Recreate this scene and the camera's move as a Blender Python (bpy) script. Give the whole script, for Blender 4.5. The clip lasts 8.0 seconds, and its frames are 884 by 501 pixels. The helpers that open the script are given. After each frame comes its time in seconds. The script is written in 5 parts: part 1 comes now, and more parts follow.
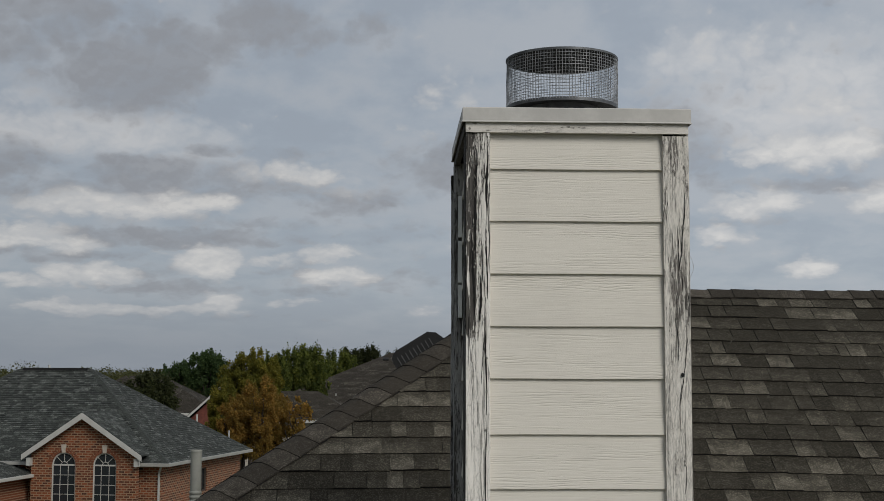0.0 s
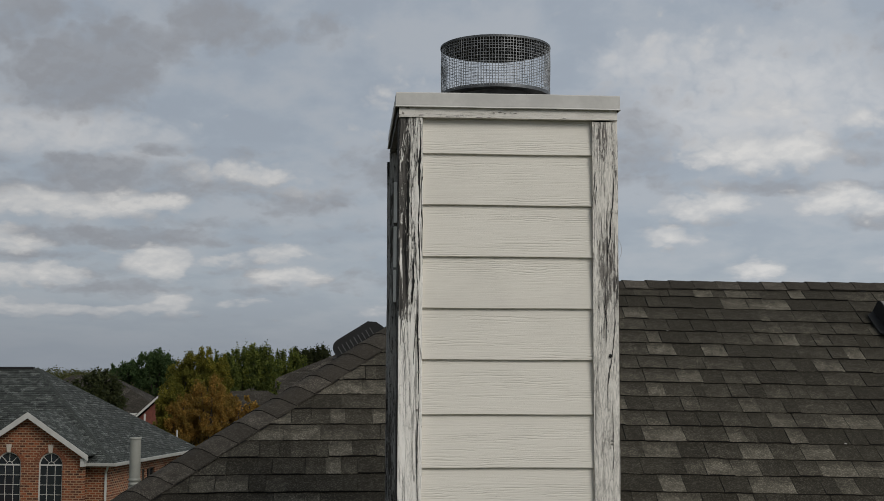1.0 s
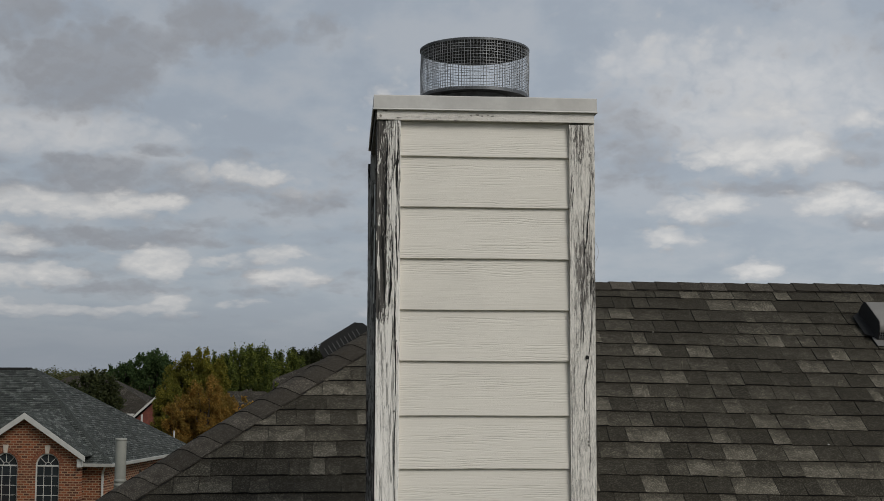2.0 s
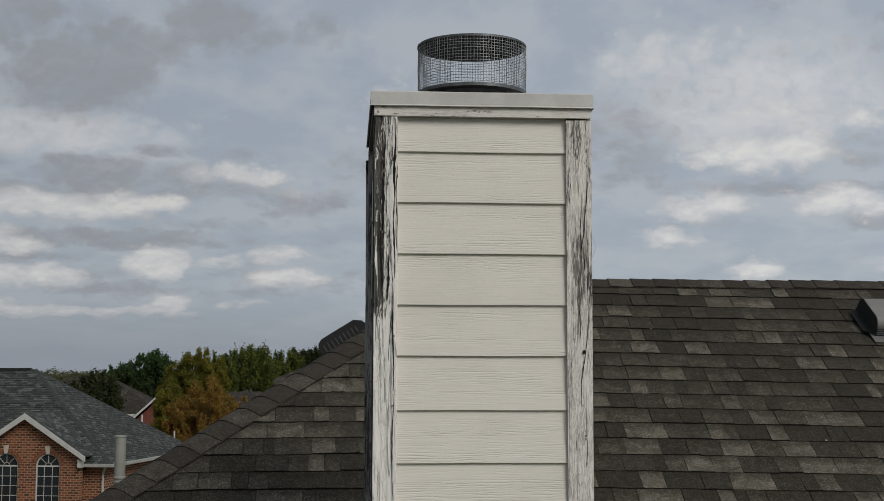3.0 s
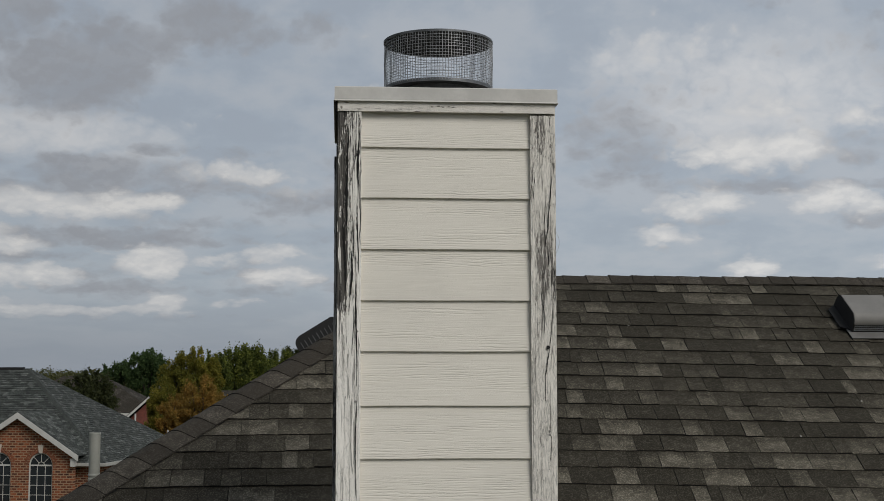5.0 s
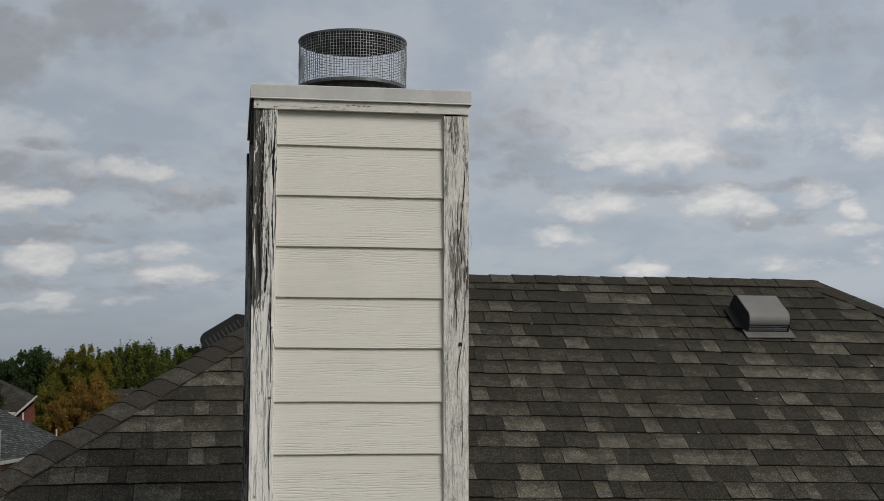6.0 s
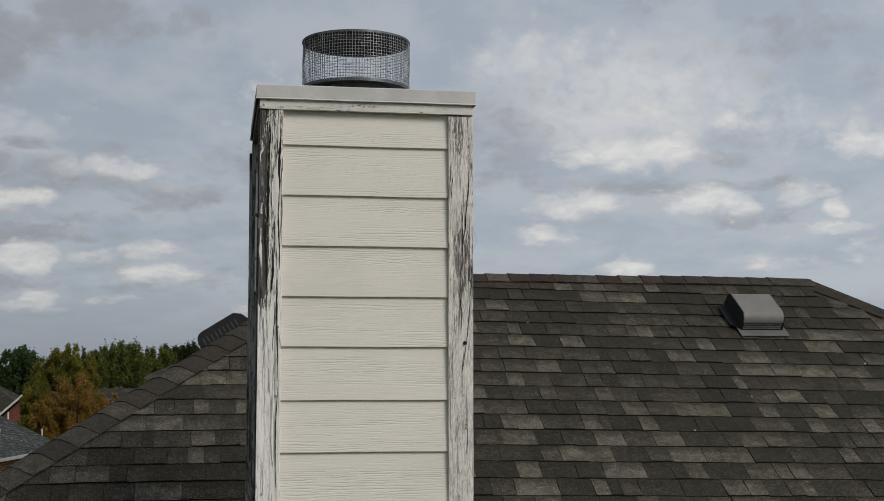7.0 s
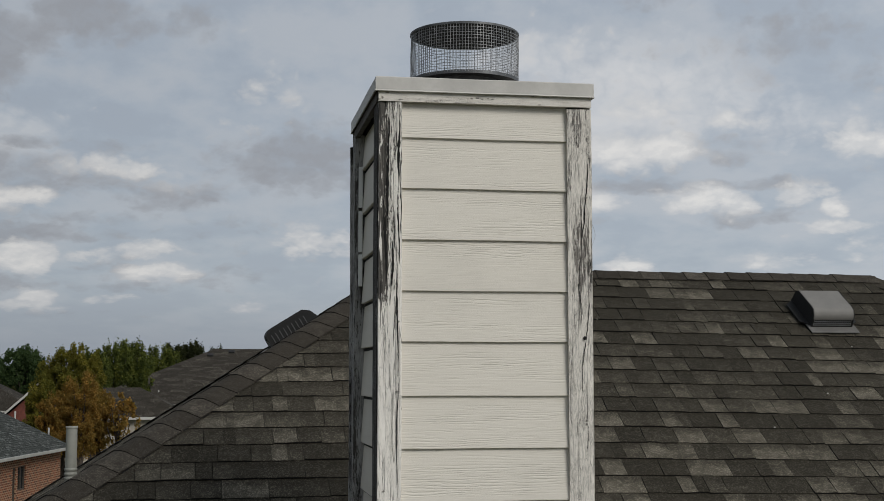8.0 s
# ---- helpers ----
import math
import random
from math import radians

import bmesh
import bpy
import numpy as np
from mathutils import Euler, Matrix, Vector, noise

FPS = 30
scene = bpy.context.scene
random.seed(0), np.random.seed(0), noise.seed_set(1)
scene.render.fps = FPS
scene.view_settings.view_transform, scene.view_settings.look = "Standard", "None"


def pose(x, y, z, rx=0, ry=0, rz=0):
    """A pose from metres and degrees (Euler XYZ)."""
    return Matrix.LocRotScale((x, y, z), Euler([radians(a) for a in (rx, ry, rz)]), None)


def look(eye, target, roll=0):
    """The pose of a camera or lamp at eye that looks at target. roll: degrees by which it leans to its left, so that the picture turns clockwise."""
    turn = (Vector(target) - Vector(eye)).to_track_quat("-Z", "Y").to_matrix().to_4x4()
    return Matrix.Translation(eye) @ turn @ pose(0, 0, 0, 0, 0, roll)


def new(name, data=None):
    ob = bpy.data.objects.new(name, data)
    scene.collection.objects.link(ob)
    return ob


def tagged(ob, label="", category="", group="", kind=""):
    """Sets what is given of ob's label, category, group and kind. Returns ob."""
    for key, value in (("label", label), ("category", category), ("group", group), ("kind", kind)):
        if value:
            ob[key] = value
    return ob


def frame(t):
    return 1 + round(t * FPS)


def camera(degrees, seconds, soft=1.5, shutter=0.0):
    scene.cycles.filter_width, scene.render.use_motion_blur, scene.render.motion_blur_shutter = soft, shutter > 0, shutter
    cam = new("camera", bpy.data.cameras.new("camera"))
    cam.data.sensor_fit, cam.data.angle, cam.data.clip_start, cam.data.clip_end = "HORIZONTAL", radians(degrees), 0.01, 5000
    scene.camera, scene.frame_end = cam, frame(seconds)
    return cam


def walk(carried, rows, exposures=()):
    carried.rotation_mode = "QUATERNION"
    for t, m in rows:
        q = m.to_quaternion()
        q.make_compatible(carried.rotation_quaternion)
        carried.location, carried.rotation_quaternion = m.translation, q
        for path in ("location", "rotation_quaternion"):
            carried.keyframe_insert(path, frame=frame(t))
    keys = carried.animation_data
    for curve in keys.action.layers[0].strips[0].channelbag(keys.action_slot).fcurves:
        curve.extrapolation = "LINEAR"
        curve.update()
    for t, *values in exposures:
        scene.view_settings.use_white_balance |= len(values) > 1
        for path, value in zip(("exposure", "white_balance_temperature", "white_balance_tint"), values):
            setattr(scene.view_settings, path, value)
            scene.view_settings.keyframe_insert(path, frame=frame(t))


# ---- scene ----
cam = camera(36.2, 8.0, 0.9)
PATH = [
    (0, (-0.605, -4.481, 7.099), (-0.537, -2.49, 7.287), 0.2),
    (0.3, (-0.596, -4.501, 7.088), (-0.529, -2.511, 7.276), 0.2),
    (0.5, (-0.59, -4.523, 7.064), (-0.507, -2.534, 7.253), 0.3),
    (0.7, (-0.58, -4.542, 7.041), (-0.448, -2.556, 7.231), 0.3),
    (1, (-0.546, -4.549, 7.033), (-0.406, -2.562, 7.222), 0.2),
    (1.5, (-0.498, -4.571, 7.033), (-0.358, -2.585, 7.222), 0.2),
    (1.7, (-0.487, -4.577, 7.036), (-0.346, -2.591, 7.226), 0.2),
    (2.8, (-0.467, -4.569, 7.025), (-0.324, -2.584, 7.214), 0.2),
    (3, (-0.468, -4.592, 7.018), (-0.326, -2.606, 7.208), 0.1),
    (3.5, (-0.475, -4.656, 7.005), (-0.332, -2.67, 7.195), 0.1),
    (4, (-0.415, -4.654, 7.018), (-0.272, -2.668, 7.206), 0.1),
    (4.2, (-0.382, -4.604, 7.029), (-0.236, -2.618, 7.217), 0.0),
    (5.3, (-0.359, -4.594, 7.002), (-0.21, -2.608, 7.19), 0.0),
    (5.5, (-0.368, -4.616, 7.001), (-0.218, -2.631, 7.188), 0.1),
    (5.7, (-0.383, -4.636, 6.995), (-0.186, -2.655, 7.183), 0.1),
    (5.9, (-0.418, -4.64, 6.998), (-0.162, -2.665, 7.184), 0.1),
    (6, (-0.431, -4.646, 6.998), (-0.128, -2.677, 7.185), 0.1),
    (6.2, (-0.45, -4.637, 7.005), (-0.129, -2.672, 7.191), -0.0),
    (6.5, (-0.481, -4.622, 7.006), (-0.158, -2.657, 7.192), -0.0),
    (7, (-0.505, -4.67, 6.997), (-0.18, -2.705, 7.182), -0.0),
    (7.3, (-0.535, -4.655, 7.008), (-0.21, -2.69, 7.192), -0.1),
    (7.5, (-0.572, -4.627, 7.009), (-0.248, -2.662, 7.194), -0.0),
    (7.7, (-0.661, -4.609, 6.998), (-0.336, -2.644, 7.181), -0.1),
    (7.9, (-0.811, -4.577, 6.987), (-0.485, -2.612, 7.17), -0.1),
    (8, (-0.908, -4.548, 6.984), (-0.581, -2.583, 7.168), -0.0),
]
walk(cam, [(t, look(eye, target, roll)) for t, eye, target, roll in PATH], [(0.0, -0.20), (1.5, -0.18), (5.3, -0.14), (6.2, -0.12), (8.0, -0.08)])

# ---- world, sun, exposure ----
SUN_AZ, SUN_EL = 146.0, 38.0      # degrees clockwise from +y, degrees up
world = bpy.data.worlds.new("sky")
scene.world = world
world.use_nodes = True
world.cycles.sampling_method, world.cycles.sample_map_resolution = "MANUAL", 256
wt = world.node_tree
wt.nodes.clear()


def put(nt, kind, ins=()):
    """A node with its inputs set or linked, by index or name."""
    n = nt.nodes.new(kind)
    for key, v in dict(ins).items():
        if hasattr(v, "is_output"):
            nt.links.new(v, n.inputs[key])
        else:
            n.inputs[key].default_value = v
    return n


def calc(nt, op, a, b=0.0, c=0.0):
    n = nt.nodes.new("ShaderNodeMath")
    n.operation = op
    for k, v in enumerate((a, b, c)):
        if hasattr(v, "is_output"):
            nt.links.new(v, n.inputs[k])
        else:
            n.inputs[k].default_value = v
    return n.outputs[0]


def remap(nt, v, a, b, c=0.0, d=1.0):
    n = put(nt, "ShaderNodeMapRange", {0: v, 1: a, 2: b, 3: c, 4: d})
    n.interpolation_type = "SMOOTHSTEP"
    return n.outputs[0]


def blend(nt, fac, a, b, kind="MIX"):
    n = nt.nodes.new("ShaderNodeMix")
    n.data_type, n.blend_type = "RGBA", kind
    for k, v in ((0, fac), (6, a), (7, b)):
        if hasattr(v, "is_output"):
            nt.links.new(v, n.inputs[k])
        else:
            n.inputs[k].default_value = (*v, 1.0) if isinstance(v, tuple) else v
    return n.outputs[2]


def grain(nt, vec, scale, detail=4.0, rough=0.55, dist=0.0):
    n = put(nt, "ShaderNodeTexNoise", {"Vector": vec, "Scale": scale, "Detail": detail, "Roughness": rough, "Distortion": dist})
    return n.outputs[0]


def stretch(nt, vec, sx, sy, sz, lx=0.0, ly=0.0, lz=0.0):
    return put(nt, "ShaderNodeMapping", {0: vec, 1: (lx, ly, lz), 3: (sx, sy, sz)}).outputs[0]


# clouds: azimuth, elevation, half width, half height in degrees, strength
GREY_HIGH = [(-11.3, 12.4, 2.7, 1.31, 1), (-10.1, 13.6, 3.1, 0.96, 0.8), (-13.8, 14, 3.1, 1.07, 0.6), (-16, 14.1, 1.7, 1.43, 0.7), (-15.2, 15, 3.1, 0.6, 0.8), (-5.7, 14.8, 1.8, 0.96, 0.9),
             (-3.8, 14.4, 1.1, 0.72, 0.7), (-1.5, 14.5, 1.3, 0.67, 0.5), (-15.5, 8.8, 1.6, 0.62, 0.7), (-15, 7.7, 2.6, 0.48, 0.6), (-9.6, 8.1, 3.1, 0.81, 0.8), (-10.9, 8.7, 1.4, 0.48, 0.8),
             (-6, 7.9, 3.3, 0.62, 0.6), (-7.9, 9.4, 0.8, 0.29, 0.8), (-5.3, 9.4, 2.1, 0.33, 0.4), (-2, 7.4, 2.6, 0.53, 0.6), (-9.5, 5.8, 4.1, 0.36, 0.8), (-6, 6.5, 2.9, 0.31, 0.5),
             (-13.8, 5, 2.6, 0.26, 0.6)]
GREY_LOW = [(-9.7, 3.7, 2.3, 0.31, 0.8), (-9.7, 4.3, 1.3, 0.43, 0.45), (-4.3, 4.4, 1.4, 0.38, 0.5), (-0.1, 4.1, 2.6, 0.43, 0.45), (-3.4, 3.7, 2.6, 0.21, 0.5), (-0.1, 6, 2.4, 0.72, 0.3),
            (-8.3, 2.5, 4.8, 0.19, 0.35), (3.3, 8.9, 2.9, 1, 0.8), (4.3, 10.1, 1.4, 0.76, 0.5), (1, 7.9, 2.9, 0.33, 0.4), (11.7, 10.2, 2.3, 1.43, 0.55), (13.4, 11.9, 2.3, 0.67, 0.4),
            (12.1, 8.5, 1.8, 0.57, 0.6), (17.1, 7.9, 2.9, 0.31, 0.7), (21.1, 9.3, 1.5, 0.57, 0.55), (22.3, 7.9, 2.3, 0.26, 0.6), (22.4, 6.5, 2.3, 0.31, 0.6), (24.2, 14, 2.5, 1.19, 0.5)]
GREY_EAST = [(26.4, 12.2, 1.6, 0.72, 0.4), (19.6, 13.3, 2.3, 0.43, 0.3), (22.9, 12.6, 1.7, 0.72, 0.35), (15, 6.5, 2, 0.21, 0.4), (18.2, 15.6, 1.6, 0.36, 0.6)]
LIT_WEST = [(-11.8, 7, 3, 0.53, 0.9), (-9.1, 7.1, 1.9, 0.57, 1), (-7.6, 7.2, 1.1, 0.31, 0.9), (-15.4, 5.6, 2, 0.43, 0.9), (-13.4, 5.4, 1.1, 0.33, 0.8), (-8, 4.6, 1.2, 0.67, 1),
            (-7.2, 4.5, 0.7, 0.53, 0.95), (-13.8, 4.1, 0.9, 0.38, 0.75), (-12, 4.2, 0.8, 0.43, 0.9), (-15.5, 3.8, 1.1, 0.29, 0.7), (-2.7, 5.1, 1, 0.38, 0.7), (-2.4, 4.2, 1.4, 0.33, 0.95),
            (-5.1, 4.8, 0.8, 0.33, 0.6), (-13.6, 2.8, 1.6, 0.33, 0.85), (-7.4, 3, 0.6, 0.36, 1), (-11.7, 2.7, 2.6, 0.21, 0.7), (-8.4, 2.8, 1.7, 0.19, 0.75), (-4.1, 8.5, 1.4, 0.43, 0.75)]
LIT_MID = [(-5.6, 8.4, 1.4, 0.29, 0.6), (-2, 7.7, 1, 0.33, 0.4), (-4.3, 3.1, 1.1, 0.21, 0.5), (1.1, 2.8, 1, 0.17, 0.5), (2.1, 11.7, 1.2, 0.53, 0.28), (1.3, 10, 1.2, 0.53, 0.25),
           (2.3, 12.3, 1.3, 0.6, 0.3), (3.3, 11.1, 1.2, 0.29, 0.4), (3.6, 5.5, 1.2, 0.53, 0.75), (5.1, 5.5, 1, 0.53, 0.6), (1.1, 2.7, 0.8, 0.14, 0.5), (25.8, 6.7, 0.6, 0.36, 0.7),
           (25.6, 6, 1, 0.26, 0.7), (21.4, 10.5, 1.2, 0.43, 0.45), (23.2, 4.6, 1, 0.36, 0.6), (26.9, 4.9, 1, 0.48, 0.4)]
LIT_EAST = [(17.6, 9.2, 2.7, 0.64, 0.95), (19.2, 9.2, 1, 0.6, 1), (16, 9, 1.6, 0.43, 0.7), (18.1, 11.1, 1.6, 0.6, 0.5), (13.6, 13.6, 2.0, 0.7, 0.28), (15.5, 7.2, 1.1, 0.67, 0.85),
            (14.5, 7, 1, 0.48, 0.7), (20.4, 7.2, 1.5, 0.6, 0.85), (21.8, 6.9, 1, 0.48, 0.75), (13.8, 5.9, 0.9, 0.43, 0.6), (17.1, 4.5, 0.9, 0.38, 0.9), (27.1, 9.3, 1.1, 0.67, 0.85),
            (24.5, 7.4, 0.9, 0.53, 0.6)]
PALE = [(-13, 10, 5, 0.86, 0.8), (-8.9, 9, 2.9, 0.48, 0.6), (-15.1, 11.2, 2.4, 0.48, 0.5), (-3.4, 8.1, 4.3, 0.48, 0.4), (17, 11.6, 5.5, 1.91, 0.8), (13.6, 13.2, 3.1, 1, 0.7),
        (22.8, 10.7, 3.6, 1.19, 0.5)]
way = put(wt, "ShaderNodeTexCoord").outputs["Generated"]
xyz = put(wt, "ShaderNodeSeparateXYZ", {0: way}).outputs
az0 = calc(wt, "MULTIPLY", calc(wt, "ARCTAN2", xyz[0], xyz[1]), 57.2958)
el0 = calc(wt, "MULTIPLY", calc(wt, "ARCSINE", xyz[2]), 57.2958)
# cloud plane: features shrink towards the horizon
rise = calc(wt, "MULTIPLY", calc(wt, "LOGARITHM", calc(wt, "ADD", calc(wt, "MAXIMUM", el0, -3.0), 6.0), math.e), 8.5)
plane = put(wt, "ShaderNodeCombineXYZ", {0: calc(wt, "MULTIPLY", az0, 0.34), 1: rise, 2: 2.7}).outputs[0]
warp = put(wt, "ShaderNodeTexNoise", {"Vector": plane, "Scale": 1.6, "Detail": 6.0, "Roughness": 0.55})
wc = put(wt, "ShaderNodeSeparateColor", {0: warp.outputs[1]}).outputs
az = calc(wt, "ADD", az0, calc(wt, "MULTIPLY", calc(wt, "SUBTRACT", wc[0], 0.5), 1.9))
el = calc(wt, "ADD", el0, calc(wt, "MULTIPLY", calc(wt, "SUBTRACT", wc[1], 0.5), 0.95))


def gather(state, rows, under=None):
    """Adds clouds one after another; the sum rides along as the third coordinate of the state. under: a second sum, of the clouds' shaded undersides."""
    for a, e, w, h, s in rows:
        v = stretch(wt, state, 0.66 / w, 0.62 / h, 0.0, -0.66 * a / w, -0.62 * e / h)
        n = wt.nodes.new("ShaderNodeVectorMath")
        n.operation = "LENGTH"
        wt.links.new(v, n.inputs[0])
        r = remap(wt, n.outputs["Value"], 1.35, 0.25, 0.0, s)
        if under is not None:
            dy = put(wt, "ShaderNodeSeparateXYZ", {0: v}).outputs[1]
            under = calc(wt, "MAXIMUM", under, calc(wt, "MULTIPLY", r, remap(wt, dy, -0.3, -1.0, 0.0, 0.8)))
            r = calc(wt, "MULTIPLY", r, remap(wt, dy, -1.0, 0.2, 0.35, 1.0))
        had = put(wt, "ShaderNodeSeparateXYZ", {0: state}).outputs
        state = put(wt, "ShaderNodeCombineXYZ", {0: had[0], 1: had[1], 2: calc(wt, "MAXIMUM", had[2], r)}).outputs[0]
    return state, put(wt, "ShaderNodeSeparateXYZ", {0: state}).outputs[2], under


def emptied(state, carry=0.0):
    """The state with a fresh sum; carry keeps the order of the steps."""
    had = put(wt, "ShaderNodeSeparateXYZ", {0: state}).outputs
    return put(wt, "ShaderNodeCombineXYZ", {0: had[0], 1: had[1], 2: carry}).outputs[0]


spot = put(wt, "ShaderNodeCombineXYZ", {0: az, 1: el, 2: 0.0}).outputs[0]
spot, lit, under = gather(spot, LIT_WEST + LIT_MID + LIT_EAST, calc(wt, "MULTIPLY", az, 0.0))
spot, grey, _ = gather(emptied(spot, under), GREY_HIGH + GREY_LOW + GREY_EAST)
spot, pale, _ = gather(emptied(spot), PALE)
cells = put(wt, "ShaderNodeTexVoronoi", {"Vector": put(wt, "ShaderNodeVectorMath", {0: plane, 1: stretch(wt, warp.outputs[1], 0.5, 0.5, 0.0)}).outputs[0], "Scale": 2.6, "Detail": 2.0, "Roughness": 0.55})
billow = calc(wt, "SUBTRACT", 1.0, cells.outputs["Distance"])
soft = grain(wt, plane, 1.9, 6.0, 0.54)
fine = calc(wt, "ADD", calc(wt, "MULTIPLY", soft, 0.62), calc(wt, "MULTIPLY", billow, 0.36))
broad = grain(wt, stretch(wt, plane, 0.8, 1.0, 1.0, 5.0), 1.0, 5.0, 0.55)
# billows: light from the difference to the density just above
n_above = grain(wt, stretch(wt, plane, 1.0, 1.0, 1.0, -0.02, 0.10), 1.9, 6.0, 0.54)
rim = remap(wt, calc(wt, "SUBTRACT", soft, n_above), -0.10, 0.10)
rough_edge = calc(wt, "MULTIPLY", calc(wt, "SUBTRACT", fine, 0.47), 1.25)
body = remap(wt, calc(wt, "ADD", lit, rough_edge), -0.05, 0.42)
lit = remap(wt, calc(wt, "ADD", lit, rough_edge), 0.10, 0.90)
lit = calc(wt, "MULTIPLY", lit, remap(wt, rim, 0.0, 1.0, 0.70, 1.0))
grey = remap(wt, calc(wt, "ADD", grey, rough_edge), 0.02, 0.66)
grey = calc(wt, "MULTIPLY", grey, remap(wt, rim, 0.0, 1.0, 1.0, 0.80))
pale = remap(wt, calc(wt, "ADD", pale, calc(wt, "MULTIPLY", rough_edge, 0.7)), 0.05, 0.95)
sky = put(wt, "ShaderNodeTexSky")
sky.sky_type, sky.sun_disc = "NISHITA", False
sky.sun_elevation, sky.sun_rotation = radians(SUN_EL), radians(SUN_AZ)
clear = blend(wt, 1.0, sky.outputs[0], (0.05, 0.05, 0.05), "MULTIPLY")
base = blend(wt, 0.80, clear, (0.390, 0.442, 0.508))
veil = remap(wt, broad, 0.36, 0.66)
base = blend(wt, calc(wt, "MULTIPLY", veil, 0.50), base, (0.475, 0.495, 0.525))
base = blend(wt, calc(wt, "MULTIPLY", remap(wt, broad, 0.5, 0.34), 0.35), base, (0.34, 0.375, 0.43))
base = blend(wt, calc(wt, "MULTIPLY", remap(wt, fine, 0.52, 0.66), 0.22), base, (0.55, 0.565, 0.59))
base = blend(wt, calc(wt, "MULTIPLY", pale, 0.90), base, (0.590, 0.598, 0.612))
base = blend(wt, calc(wt, "MULTIPLY", body, 0.66), base, (0.51, 0.52, 0.535))
base = blend(wt, calc(wt, "MULTIPLY", grey, 0.88), base, (0.298, 0.313, 0.343))
base = blend(wt, calc(wt, "MULTIPLY", lit, 0.86), base, (0.685, 0.678, 0.665))
low = remap(wt, el0, 4.2, 0.6)
base = blend(wt, calc(wt, "MULTIPLY", low, 0.80), base, (0.268, 0.300, 0.346))
base = blend(wt, remap(wt, el0, 0.0, -2.0), base, (0.06, 0.065, 0.05))
side = calc(wt, "MULTIPLY", remap(wt, xyz[0], -0.7, 0.7, 0.92, 1.17), remap(wt, xyz[0], -1.0, -0.3, 0.45, 1.0))
base = blend(wt, 1.0, base, put(wt, "ShaderNodeCombineColor", {0: side, 1: side, 2: side}).outputs[0], "MULTIPLY")
glow = put(wt, "ShaderNodeBackground", {0: base, 1: 1.0})
wt.links.new(glow.outputs[0], put(wt, "ShaderNodeOutputWorld").inputs[0])

sun = new("sun", bpy.data.lights.new("sun", "SUN"))
sun.data.energy, sun.data.angle, sun.data.color = 2.15, radians(28), (1.0, 0.965, 0.91)
to_sun = Vector((math.sin(radians(SUN_AZ)) * math.cos(radians(SUN_EL)), math.cos(radians(SUN_AZ)) * math.cos(radians(SUN_EL)), math.sin(radians(SUN_EL))))
sun.matrix_world = look(to_sun * 50, (0, 0, 0))
scene.view_settings.exposure = 0.0


# ---- materials ----
def surface(name, rough=0.8, metal=0.0):
    m = bpy.data.materials.new(name)
    m.use_nodes = True
    nt = m.node_tree
    b = nt.nodes["Principled BSDF"]
    b.inputs["Roughness"].default_value, b.inputs["Metallic"].default_value = rough, metal
    pos = put(nt, "ShaderNodeNewGeometry").outputs["Position"]
    return m, nt, b, pos


def relief(nt, b, height, dist, strength=1.0):
    n = put(nt, "ShaderNodeBump", {"Strength": strength, "Distance": dist, "Height": height})
    nt.links.new(n.outputs[0], b.inputs["Normal"])


def colour(nt, b, v):
    nt.links.new(v, b.inputs["Base Color"])


def plain(name, c, rough=0.6, metal=0.0, vary=0.15, scale=6.0, bump=0.0006):
    m, nt, b, pos = surface(name, rough, metal)
    f = grain(nt, pos, scale, 6.0, 0.65)
    dark = tuple(v * (1 - 2 * vary) for v in c)
    colour(nt, b, blend(nt, remap(nt, f, 0.3, 0.7), dark, c))
    relief(nt, b, grain(nt, pos, scale * 12, 3.0), bump)
    return m


